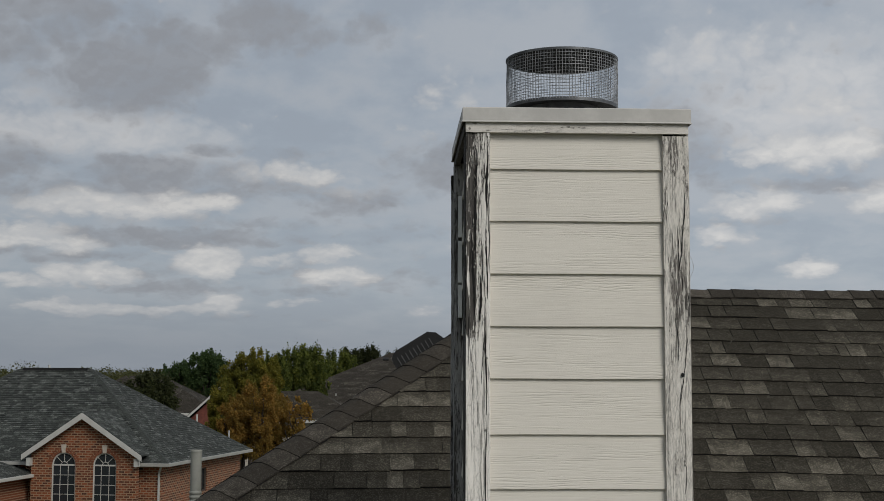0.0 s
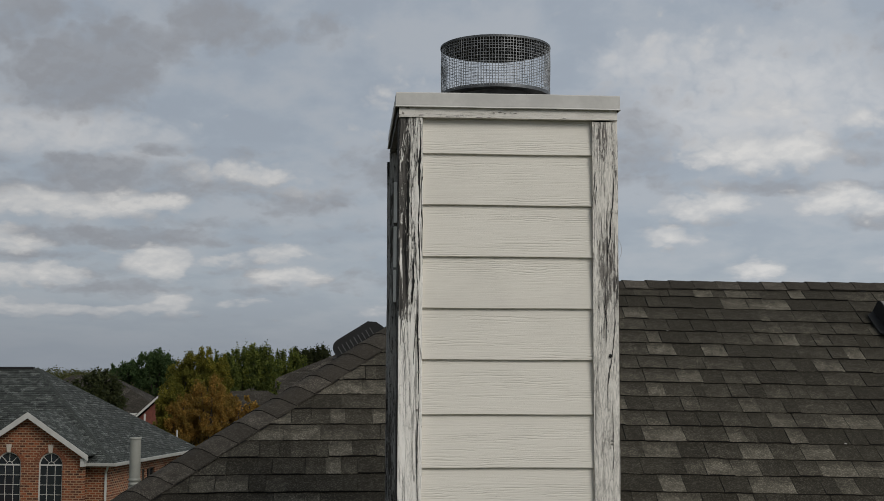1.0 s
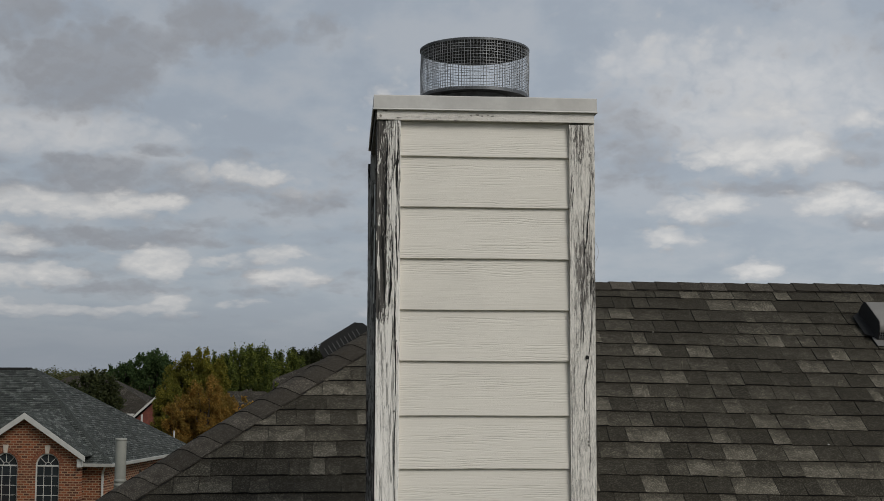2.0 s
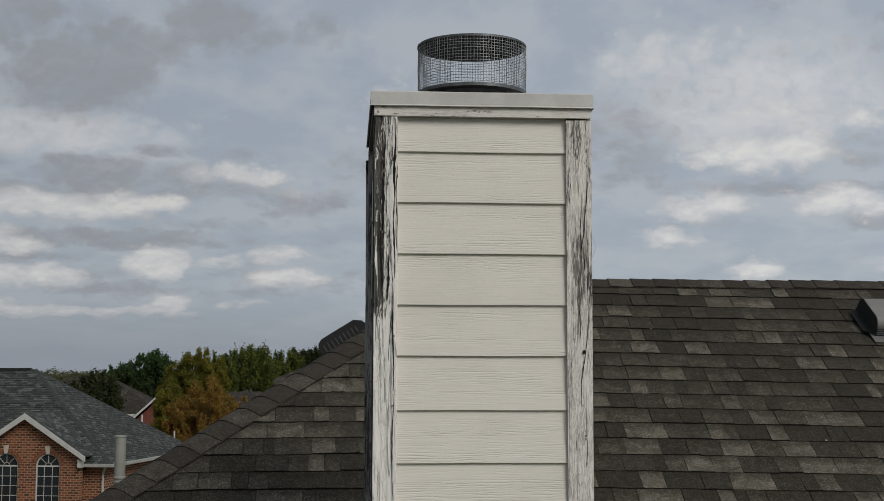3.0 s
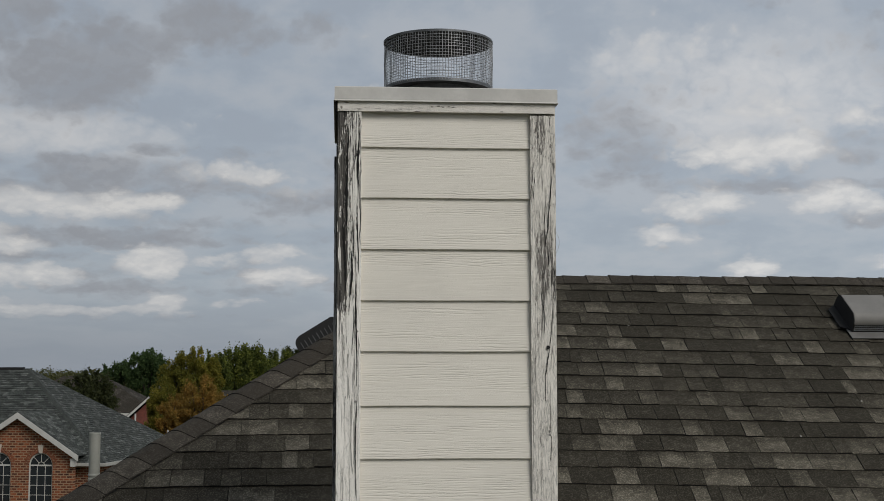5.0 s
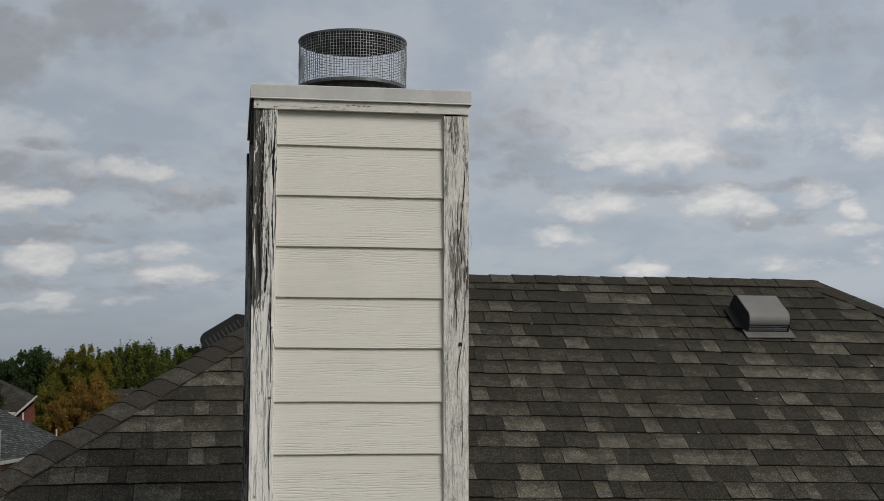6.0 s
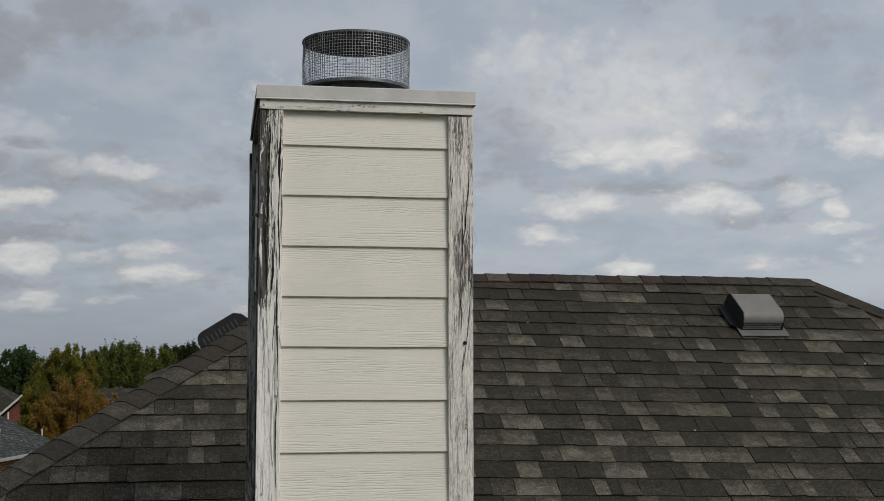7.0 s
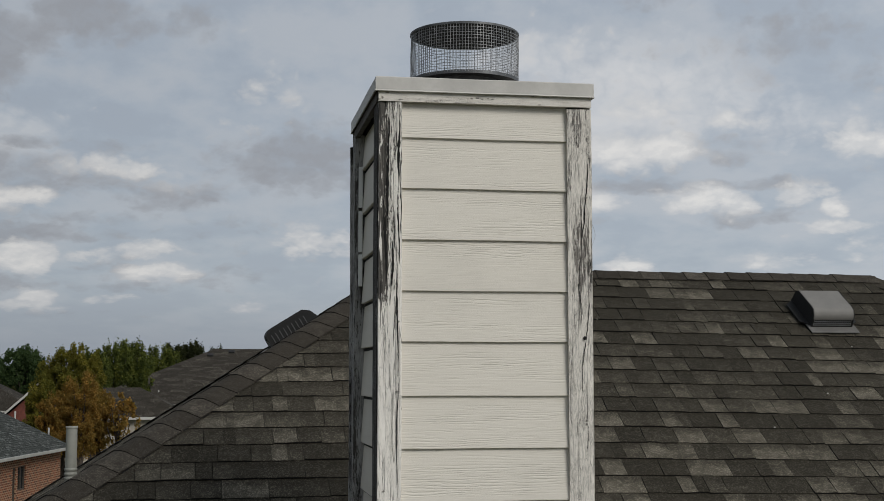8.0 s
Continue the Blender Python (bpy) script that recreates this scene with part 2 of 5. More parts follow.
def siding_paint():
    """Cream fibre-cement board with an embossed wood grain."""
    m, nt, b, pos = surface("cream_siding", 0.62)
    rnd = put(nt, "ShaderNodeObjectInfo").outputs["Random"]
    moved = put(nt, "ShaderNodeVectorMath", {0: pos, 1: put(nt, "ShaderNodeCombineXYZ", {0: calc(nt, "MULTIPLY", rnd, 17.0), 2: calc(nt, "MULTIPLY", rnd, 5.0)}).outputs[0]}).outputs[0]
    field = grain(nt, stretch(nt, moved, 2.6, 2.6, 15.0), 1.0, 5.0, 0.58, 0.25)
    high = put(nt, "ShaderNodeSeparateXYZ", {0: moved}).outputs[2]
    lines = calc(nt, "SINE", calc(nt, "ADD", calc(nt, "MULTIPLY", field, 34.0), calc(nt, "MULTIPLY", high, 740.0)))
    groove = remap(nt, lines, 0.0, 0.95)
    fibre = grain(nt, stretch(nt, moved, 6.0, 6.0, 420.0), 1.0, 3.0, 0.62)
    where = remap(nt, grain(nt, stretch(nt, moved, 0.9, 0.9, 17.0, 3.0), 1.0, 3.0, 0.6), 0.44, 0.62, 0.06, 0.62)
    where = calc(nt, "MULTIPLY", where, remap(nt, grain(nt, stretch(nt, moved, 9.0, 9.0, 40.0, 7.0), 1.0, 3.0), 0.34, 0.56))
    h = calc(nt, "SUBTRACT", calc(nt, "MULTIPLY", fibre, 0.62), calc(nt, "MULTIPLY", groove, where))
    relief(nt, b, h, 0.0012, 1.0)
    dirt = remap(nt, grain(nt, stretch(nt, pos, 3.0, 3.0, 5.0), 1.0, 6.0, 0.65), 0.42, 0.75)
    speck = remap(nt, grain(nt, pos, 90.0, 2.0), 0.72, 0.8)
    c = blend(nt, calc(nt, "MULTIPLY", dirt, 0.5), (0.69, 0.650, 0.572), (0.59, 0.556, 0.492))
    c = blend(nt, calc(nt, "MULTIPLY", rnd, 0.25), c, (0.70, 0.664, 0.595))
    c = blend(nt, calc(nt, "MULTIPLY", calc(nt, "MULTIPLY", groove, where), 0.16), c, (0.44, 0.41, 0.355))
    c = blend(nt, remap(nt, fibre, 0.58, 0.75, 0.0, 0.16), c, (0.47, 0.44, 0.385))
    c = blend(nt, calc(nt, "MULTIPLY", speck, 0.35), c, (0.3, 0.28, 0.24))
    colour(nt, b, c)
    return m


def peeling(name, bare_edge, bare_low, amount, paint=(0.80, 0.765, 0.70), grey=0.0, lying=False, split=0.46, net_amount=0.35, timber=(0.15, 0.138, 0.122), patch=None, kept=0.07):
    """Weathered timber under flaking paint. bare_edge: x up to which the board has lost its paint above z = bare_low; grey: how much paint has worn to grey; patch: x, z and half sizes of a spot that has lost more; kept: how much sounder the paint is lower down."""
    m, nt, b, pos = surface(name, 0.82)
    run = lambda q, w, lx=0.0: stretch(nt, pos, w if lying else q, q, q if lying else w, lx)
    sep = put(nt, "ShaderNodeSeparateXYZ", {0: pos}).outputs
    f1 = grain(nt, run(165.0, 17.0), 1.0, 6.0, 0.70, 0.7)
    f2 = grain(nt, run(30.0, 3.4), 1.0, 4.0, 0.6)
    f3 = grain(nt, run(420.0, 75.0), 1.0, 3.0, 0.65)
    isle = remap(nt, grain(nt, run(85.0, 11.0, 6.0), 1.0, 5.0, 0.68, 0.6), 0.56, 0.60)
    edge = calc(nt, "MULTIPLY", remap(nt, calc(nt, "ADD", sep[0], calc(nt, "MULTIPLY", calc(nt, "SUBTRACT", f2, 0.5), 0.05)), bare_edge + 0.008, bare_edge - 0.010), remap(nt, sep[2], bare_low - 0.10, bare_low + 0.05))
    loss = calc(nt, "ADD", calc(nt, "ADD", calc(nt, "MULTIPLY", f1, 0.55), calc(nt, "MULTIPLY", f2, 0.45)), calc(nt, "ADD", calc(nt, "MULTIPLY", edge, calc(nt, "SUBTRACT", 0.30, calc(nt, "MULTIPLY", isle, 0.30))), calc(nt, "MULTIPLY", calc(nt, "SUBTRACT", f3, 0.5), 0.20)))
    sound = remap(nt, sep[2], 7.36, 7.08)
    loss = calc(nt, "SUBTRACT", loss, calc(nt, "MULTIPLY", sound, kept))
    if patch:
        dx, dz = (calc(nt, "MULTIPLY", calc(nt, "SUBTRACT", sep[a], patch[b]), 1 / patch[b + 2]) for a, b in ((0, 0), (2, 1)))
        spot = remap(nt, calc(nt, "ADD", calc(nt, "MULTIPLY", dx, dx), calc(nt, "MULTIPLY", dz, dz)), 1.3, 0.1)
        loss = calc(nt, "ADD", loss, calc(nt, "MULTIPLY", spot, 0.075))
    bare = remap(nt, loss, amount, amount + 0.009)
    worn_zone = remap(nt, grain(nt, pos, 5.0, 3.0), 0.42, 0.62)
    thin = remap(nt, loss, amount - 0.09, amount)
    crack_field = grain(nt, run(48.0, 1.3, 4.0), 1.0, 4.0, 0.5, 0.6)
    crack = remap(nt, calc(nt, "ABSOLUTE", calc(nt, "SUBTRACT", crack_field, 0.5)), 0.013, 0.004)
    crack = calc(nt, "MULTIPLY", crack, remap(nt, grain(nt, run(16.0, 3.0, 8.0), 1.0, 3.0), split, split + 0.08))
    crack = calc(nt, "MULTIPLY", crack, calc(nt, "SUBTRACT", 1.0, calc(nt, "MULTIPLY", sound, 0.5)))
    check = remap(nt, calc(nt, "ABSOLUTE", calc(nt, "SUBTRACT", grain(nt, run(110.0, 9.0, 1.0), 1.0, 3.0, 0.6, 0.8), 0.5)), 0.020, 0.006)
    check = calc(nt, "MULTIPLY", check, remap(nt, f2, 0.42, 0.6, 0.1, net_amount + 0.15))
    net = put(nt, "ShaderNodeTexVoronoi", {"Vector": run(150.0, 24.0), "Scale": 1.0, "Randomness": 1.0})
    net.feature = "DISTANCE_TO_EDGE"
    scale_crack = calc(nt, "MULTIPLY", remap(nt, net.outputs["Distance"], 0.10, 0.02), remap(nt, grain(nt, run(40.0, 10.0, 2.0), 1.0, 3.0), 0.42, 0.62))
    check = calc(nt, "MAXIMUM", check, calc(nt, "MULTIPLY", scale_crack, net_amount))
    fibre = grain(nt, run(330.0, 8.0), 1.0, 4.0, 0.68)
    wood = blend(nt, remap(nt, fibre, 0.32, 0.68), tuple(v * 0.16 for v in timber), timber)
    wood = blend(nt, calc(nt, "MULTIPLY", remap(nt, f2, 0.4, 0.7), 0.6), wood, tuple(v * 0.58 for v in timber))
    soot = remap(nt, grain(nt, run(60.0, 14.0), 1.0, 5.0, 0.7), 0.45, 0.75)
    skin = blend(nt, calc(nt, "MULTIPLY", soot, 0.25), paint, tuple(v * 0.66 for v in paint))
    worn = tuple(v * 0.42 for v in paint)
    mottle = remap(nt, grain(nt, run(200.0, 34.0, 5.0), 1.0, 4.0, 0.65), 0.40, 0.72)
    skin = blend(nt, calc(nt, "MULTIPLY", mottle, 0.08 + 0.95 * grey), skin, tuple(v * 0.5 for v in paint))
    skin = blend(nt, calc(nt, "MULTIPLY", calc(nt, "MULTIPLY", thin, worn_zone), 0.4 + grey), skin, worn)
    c = blend(nt, bare, skin, wood)
    c = blend(nt, calc(nt, "MULTIPLY", check, 0.6), c, (0.06, 0.055, 0.05))
    c = blend(nt, crack, c, (0.010, 0.009, 0.008))
    colour(nt, b, c)
    h = calc(nt, "SUBTRACT", calc(nt, "SUBTRACT", calc(nt, "MULTIPLY", fibre, calc(nt, "ADD", calc(nt, "MULTIPLY", bare, 0.8), 0.3)), calc(nt, "MULTIPLY", bare, 0.9)), calc(nt, "ADD", calc(nt, "MULTIPLY", crack, 2.2), calc(nt, "MULTIPLY", check, 0.5)))
    relief(nt, b, h, 0.0030, 1.0)
    return m


def shingle(name, pieces, tint=(1.045, 0.94, 0.72), level=0.60, patch=1.0, spark=1.0):
    """Mineral-granule shingle. pieces: whether each tab is an object or an island of one mesh."""
    m, nt, b, pos = surface(name, 0.95)
    b.inputs["Specular IOR Level"].default_value = 0.12
    if pieces:
        rnd = put(nt, "ShaderNodeObjectInfo").outputs["Random"]
    else:
        rnd = put(nt, "ShaderNodeNewGeometry").outputs["Random Per Island"]
    tone = calc(nt, "ADD", remap(nt, rnd, 0.0, 0.75, 0.02, 0.34), remap(nt, rnd, 0.64, 0.95, 0.0, 0.70))
    gran = put(nt, "ShaderNodeTexVoronoi", {"Vector": pos, "Scale": 230.0})
    salt = remap(nt, put(nt, "ShaderNodeSeparateColor", {0: gran.outputs[1]}).outputs[0], 0.55, 1.0)
    stain = remap(nt, grain(nt, pos, 2.6, 5.0, 0.6), 0.35, 0.7)
    blot = remap(nt, grain(nt, pos, 22.0, 4.0, 0.6), 0.35, 0.7)
    # printed shadow band: darker granules towards each tab's head, where the next course starts
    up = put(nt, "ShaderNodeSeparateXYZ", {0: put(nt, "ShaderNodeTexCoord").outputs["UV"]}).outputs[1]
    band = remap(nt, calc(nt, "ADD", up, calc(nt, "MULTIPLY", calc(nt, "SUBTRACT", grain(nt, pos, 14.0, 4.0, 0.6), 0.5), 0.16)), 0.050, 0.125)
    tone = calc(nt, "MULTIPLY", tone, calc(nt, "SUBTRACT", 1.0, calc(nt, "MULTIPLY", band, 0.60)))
    tone = calc(nt, "MULTIPLY", tone, remap(nt, grain(nt, pos, 10.0, 3.0, 0.6), 0.32, 0.62, 0.62, 1.12))
    lo = tuple(v * level for v in (0.034 * tint[0], 0.034 * tint[1], 0.034 * tint[2]))
    hi = tuple(level * 0.172 * (0.7 * t + 0.3 * u) for t, u in zip(tint, (1.03, 0.98, 0.88)))
    c = blend(nt, calc(nt, "MULTIPLY", tone, patch), lo, hi)
    c = blend(nt, calc(nt, "MULTIPLY", salt, calc(nt, "ADD", calc(nt, "MULTIPLY", tone, 0.65 * spark), 0.20 * spark)), c, tuple(min(1.0, v * 2.6) for v in hi))
    c = blend(nt, calc(nt, "MULTIPLY", blot, 0.42), c, tuple(v * 0.8 for v in lo))
    c = blend(nt, calc(nt, "MULTIPLY", stain, 0.25), c, tuple(v * 1.7 for v in lo))
    colour(nt, b, c)
    relief(nt, b, calc(nt, "ADD", gran.outputs[0], calc(nt, "MULTIPLY", blot, 0.6)), 0.0016, 0.8)
    return m


def brickwork(name, turn):
    """Red brick laid in courses; turn: the wall's heading in degrees."""
    m, nt, b, pos = surface(name, 0.9)
    rot = put(nt, "ShaderNodeMapping", {0: pos, 2: (0.0, 0.0, radians(-turn))}).outputs[0]
    sep = put(nt, "ShaderNodeSeparateXYZ", {0: rot}).outputs
    uv = put(nt, "ShaderNodeCombineXYZ", {0: sep[0], 1: sep[2]}).outputs[0]
    br = put(nt, "ShaderNodeTexBrick", {"Vector": uv, "Color1": (0.0, 0, 0, 1), "Color2": (1.0, 1, 1, 1), "Mortar": (0.5, 0.5, 0.5, 1), "Scale": 1.0, "Mortar Size": 0.018, "Bias": 0.0, "Brick Width": 0.25, "Row Height": 0.103})
    mix = grain(nt, pos, 9.0, 3.0)
    c = blend(nt, br.outputs[0], (0.032, 0.010, 0.006), (0.250, 0.064, 0.020))
    c = blend(nt, remap(nt, mix, 0.35, 0.7, 0.0, 0.45), c, (0.15, 0.040, 0.014))
    c = blend(nt, br.outputs[1], c, (0.29, 0.190, 0.115))
    colour(nt, b, c)
    relief(nt, b, calc(nt, "SUBTRACT", mix, br.outputs[1]), 0.006)
    return m


def leafy(name, c1, c2, c3):
    m, nt, b, pos = surface(name, 0.75)
    rnd = put(nt, "ShaderNodeNewGeometry").outputs["Random Per Island"]
    big = remap(nt, grain(nt, pos, 0.9, 3.0), 0.35, 0.65)
    c = blend(nt, rnd, c1, c2)
    c = blend(nt, calc(nt, "MULTIPLY", big, 0.7), c, c3)
    colour(nt, b, c)
    thin = put(nt, "ShaderNodeBsdfTranslucent", {0: blend(nt, 1.0, c, (1.5, 1.5, 1.1), "MULTIPLY")})
    both = put(nt, "ShaderNodeMixShader", {0: 0.4, 1: b.outputs[0], 2: thin.outputs[0]})
    nt.links.new(both.outputs[0], nt.nodes["Material Output"].inputs[0])
    b.inputs["Specular IOR Level"].default_value = 0.15
    return m


CREAM = siding_paint()
TRIM_LEFT = peeling("peeled_trim_dark", -0.338, 7.28, 0.570, (0.84, 0.805, 0.74), split=0.40)
TRIM_RIGHT = peeling("peeled_trim", 9.0, 20.0, 0.568, (0.76, 0.72, 0.65), grey=0.60, split=0.50, net_amount=0.60, timber=(0.36, 0.33, 0.295), patch=(0.335, 7.40, 0.05, 0.17))
# boards of the shaded left side: paint and timber darkened to carry its shade
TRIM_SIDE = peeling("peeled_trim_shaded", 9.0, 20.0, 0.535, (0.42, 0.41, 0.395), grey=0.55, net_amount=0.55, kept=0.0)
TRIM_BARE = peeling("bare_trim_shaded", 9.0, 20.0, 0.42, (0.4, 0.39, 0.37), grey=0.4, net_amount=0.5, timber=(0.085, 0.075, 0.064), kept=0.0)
# core near black, so the gaps between the left laps look shaded
CORE = plain("gap_shade_black", (0.014, 0.013, 0.012), 0.95, 0.0, 0.2, 30.0, 0.001)
CAULK = plain("white_caulk", (0.80, 0.80, 0.78), 0.6, 0.0, 0.04, 9.0, 0.0004)
# frieze away from the sun; the shade is in this dark colour
SHADED_WOOD = plain("shaded_frieze_wood", (0.13, 0.12, 0.11), 0.9, 0.0, 0.3, 40.0, 0.001)
FRIEZE = peeling("peeled_frieze", -9.0, 20.0, 0.615, (0.70, 0.665, 0.605), grey=0.15, lying=True, split=0.66, net_amount=0.08)
COVER = plain("painted_sheet_metal", (0.56, 0.542, 0.505), 0.5, 0.0, 0.10, 7.0, 0.0004)
GALV = plain("galvanised_wire", (0.36, 0.365, 0.37), 0.45, 0.35, 0.2, 30.0, 0.0002)
GALV_DULL = plain("galvanised_sheet", (0.17, 0.175, 0.18), 0.5, 0.6, 0.25, 18.0, 0.0003)
CAP_DARK = plain("dark_cap_metal", (0.028, 0.028, 0.028), 0.7, 0.3, 0.25, 30.0, 0.0004)
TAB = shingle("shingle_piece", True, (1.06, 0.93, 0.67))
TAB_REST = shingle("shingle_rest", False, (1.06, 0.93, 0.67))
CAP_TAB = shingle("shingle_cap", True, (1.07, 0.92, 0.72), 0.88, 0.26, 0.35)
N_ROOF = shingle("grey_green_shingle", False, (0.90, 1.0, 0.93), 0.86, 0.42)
FAR_ROOF = shingle("brown_shingle", False, (1.06, 0.92, 0.72), 0.60, 0.08)
ASPHALT = plain("asphalt_edge", (0.014, 0.013, 0.012), 0.95, 0.0, 0.2, 60.0, 0.0005)
BRICK = brickwork("red_brick", -10.8)
BRICK_SIDE = brickwork("red_brick_return", 79.2)
ARCH_BRICK = plain("arch_brick_red", (0.22, 0.075, 0.035), 0.9, 0.0, 0.25, 7.0, 0.004)
FAR_BRICK = plain("dark_red_brick", (0.17, 0.05, 0.035), 0.9, 0.0, 0.2, 4.0, 0.004)
WHITE = plain("white_paint", (0.50, 0.49, 0.455), 0.5, 0.0, 0.08, 2.0, 0.0005)
STONE = plain("cast_stone", (0.5, 0.44, 0.37), 0.8, 0.0, 0.1, 8.0, 0.001)
GUTTER = plain("weathered_gutter", (0.36, 0.35, 0.32), 0.55, 0.0, 0.12, 3.0, 0.0005)
GLASS = plain("dark_window_glass", (0.02, 0.024, 0.028), 0.08, 0.0, 0.1, 0.6, 0.0)
PIPE = plain("grey_painted_pipe", (0.31, 0.31, 0.27), 0.55, 0.0, 0.12, 9.0, 0.0004)
VENT_FLANGE = plain("dull_vent_flange", (0.135, 0.130, 0.122), 0.85, 0.0, 0.12, 9.0, 0.0004)
VENT = plain("brown_grey_vent_metal", (0.180, 0.172, 0.157), 0.68, 0.0, 0.08, 7.0, 0.0003)
VENT_RIB = plain("grey_vent_rib", (0.075, 0.075, 0.075), 0.8, 0.0, 0.12, 7.0, 0.0003)
# hood metal of the left vent, darkened for its shaded slope
VENT_SHADED = plain("shaded_vent_metal", (0.030, 0.030, 0.031), 0.8, 0.0, 0.12, 7.0, 0.0003)
# black vents; on hood sides and skirts this black stands for shade
VENT_DARK = plain("vent_black_and_shade", (0.012, 0.012, 0.012), 0.85, 0.0, 0.2, 9.0, 0.0004)
BARK = plain("bark", (0.07, 0.055, 0.042), 0.9, 0.0, 0.25, 8.0, 0.01)
GRASS = plain("dry_grass", (0.10, 0.105, 0.045), 0.95, 0.0, 0.25, 0.4, 0.02)
STUCCO = plain("pale_wall", (0.42, 0.38, 0.32), 0.85, 0.0, 0.1, 1.5, 0.002)
RUST = plain("nail_head", (0.35, 0.33, 0.3), 0.5, 0.4, 0.2, 60.0, 0.0001)
LEAF_DARK = leafy("dark_green_leaf", (0.020, 0.026, 0.011), (0.060, 0.068, 0.026), (0.033, 0.039, 0.016))
LEAF_GREEN = leafy("green_leaf", (0.024, 0.044, 0.018), (0.075, 0.115, 0.04), (0.036, 0.060, 0.022))
# horizon foliage, its colour lightened to carry distance haze
LEAF_FAR = leafy("hazed_far_leaf", (0.035, 0.045, 0.020), (0.10, 0.105, 0.045), (0.085, 0.075, 0.035))
LEAF_GOLD = leafy("golden_leaf", (0.052, 0.056, 0.013), (0.280, 0.235, 0.038), (0.105, 0.110, 0.022))
LEAF_RUST = leafy("rust_leaf", (0.10, 0.068, 0.018), (0.37, 0.205, 0.050), (0.165, 0.118, 0.030))
LEAF_POPLAR = leafy("poplar_leaf", (0.030, 0.046, 0.012), (0.190, 0.205, 0.042), (0.038, 0.055, 0.016))


# ---- mesh helpers ----
def empty(name, m=None):
    ob = new(name)
    ob.empty_display_size = 0.1
    if m is not None:
        ob.matrix_world = m
    return ob


def link_mesh(name, verts, faces, material, parent=None, smooth=False):
    me = bpy.data.meshes.new(name)
    me.from_pydata(verts, [], faces)
    me.materials.append(material)
    if smooth:
        me.shade_smooth()
    ob = new(name, me)
    ob.parent = parent
    return ob


def part(name, bm, material, parent=None, label="", smooth=False):
    me = bpy.data.meshes.new(name)
    bmesh.ops.recalc_face_normals(bm, faces=bm.faces)
    bm.to_mesh(me)
    bm.free()
    me.materials.append(material)
    if smooth:
        me.shade_smooth()
        me.set_sharp_from_angle(angle=0.7)
    ob = new(name, me)
    ob.parent = parent
    if label:
        ob["label"] = label
    return ob


def slab(bm, x0, x1, y0, y1, z0, z1, bevel=0.0):
    vs = [bm.verts.new((x, y, z)) for x in (x0, x1) for y in (y0, y1) for z in (z0, z1)]
    fs = [bm.faces.new([vs[i] for i in q]) for q in ((0, 1, 3, 2), (4, 6, 7, 5), (0, 4, 5, 1), (2, 3, 7, 6), (0, 2, 6, 4), (1, 5, 7, 3))]
    if bevel:
        bmesh.ops.bevel(bm, geom=list({e for f in fs for e in f.edges}), offset=bevel, segments=2, affect="EDGES", profile=0.6)
    return vs


def box(x0, x1, y0, y1, z0, z1, bevel=0.0):
    bm = bmesh.new()
    slab(bm, x0, x1, y0, y1, z0, z1, bevel)
    return bm


def prism(bm, pts, d):
    """Extrudes the polygon pts by the vector d."""
    a = [bm.verts.new(p) for p in pts]
    b = [bm.verts.new(Vector(p) + Vector(d)) for p in pts]
    bm.faces.new(a)
    bm.faces.new(b[::-1])
    for i in range(len(a)):
        j = (i + 1) % len(a)
        bm.faces.new((a[i], b[i], b[j], a[j]))


def tube(bm, rings, n=24, closed=False):
    """Lofts circles given as (centre, radius)."""
    rows = [[bm.verts.new((c[0] + r * math.cos(2 * math.pi * k / n), c[1] + r * math.sin(2 * math.pi * k / n), c[2])) for k in range(n)] for c, r in rings]
    for p, q in zip(rows, rows[1:]):
        for k in range(n):
            bm.faces.new((p[k], p[(k + 1) % n], q[(k + 1) % n], q[k]))
    if closed:
        bm.faces.new(rows[0][::-1])
        bm.faces.new(rows[-1])


def rod(verts, faces, a, b, r, n=4):
    """Appends a thin bar from a to b."""
    a, b = Vector(a), Vector(b)
    q = (b - a).to_track_quat("Z", "Y")
    k0 = len(verts)
    for p in (a, b):
        for k in range(n):
            t = 2 * math.pi * (k + 0.5) / n
            verts.append(tuple(p + q @ Vector((r * math.cos(t), r * math.sin(t), 0))))
    for k in range(n):
        faces.append((k0 + k, k0 + (k + 1) % n, k0 + n + (k + 1) % n, k0 + n + k))
    faces.append(tuple(range(k0 + n - 1, k0 - 1, -1)))
    faces.append(tuple(range(k0 + n, k0 + 2 * n)))


# ---- ground ----
ground = part("ground", box(-2400, 2400, -600, 4200, -1.0, 0.0), GRASS)
tagged(ground, "dry suburban grass reaching the horizon", "ground", kind="structure")

# ---- own house: hip roof in its own frame ----
YAW = 0.6
PITCH = 0.6187
Z0 = 5.327                       # roof plane: z = Z0 + PITCH * y
PITCH_L = 0.6527                 # the left slope is a little steeper
SKEW = PITCH_L / PITCH
RIDGE_Y, RIDGE_X0, RIDGE_X1 = 3.742, 0.225, 3.39
RIDGE_Z = Z0 + PITCH * RIDGE_Y
EAVE_Z = 2.75
RUN = (RIDGE_Z - EAVE_Z) / PITCH
EX0, EX1, EY0, EY1 = RIDGE_X0 - RUN / SKEW, RIDGE_X1 + RUN, RIDGE_Y - RUN, RIDGE_Y + RUN
house = empty("house", pose(0, 0, 0, 0, 0, YAW))
tagged(house, "brick house with a weathered brown shingled hip roof", "house")
bm = box(EX0 + 0.5, EX1 - 0.5, EY0 + 0.5, EY1 - 0.5, 0.0, EAVE_Z)
part("wall", bm, BRICK, house, "red brick outer wall")
bm = bmesh.new()
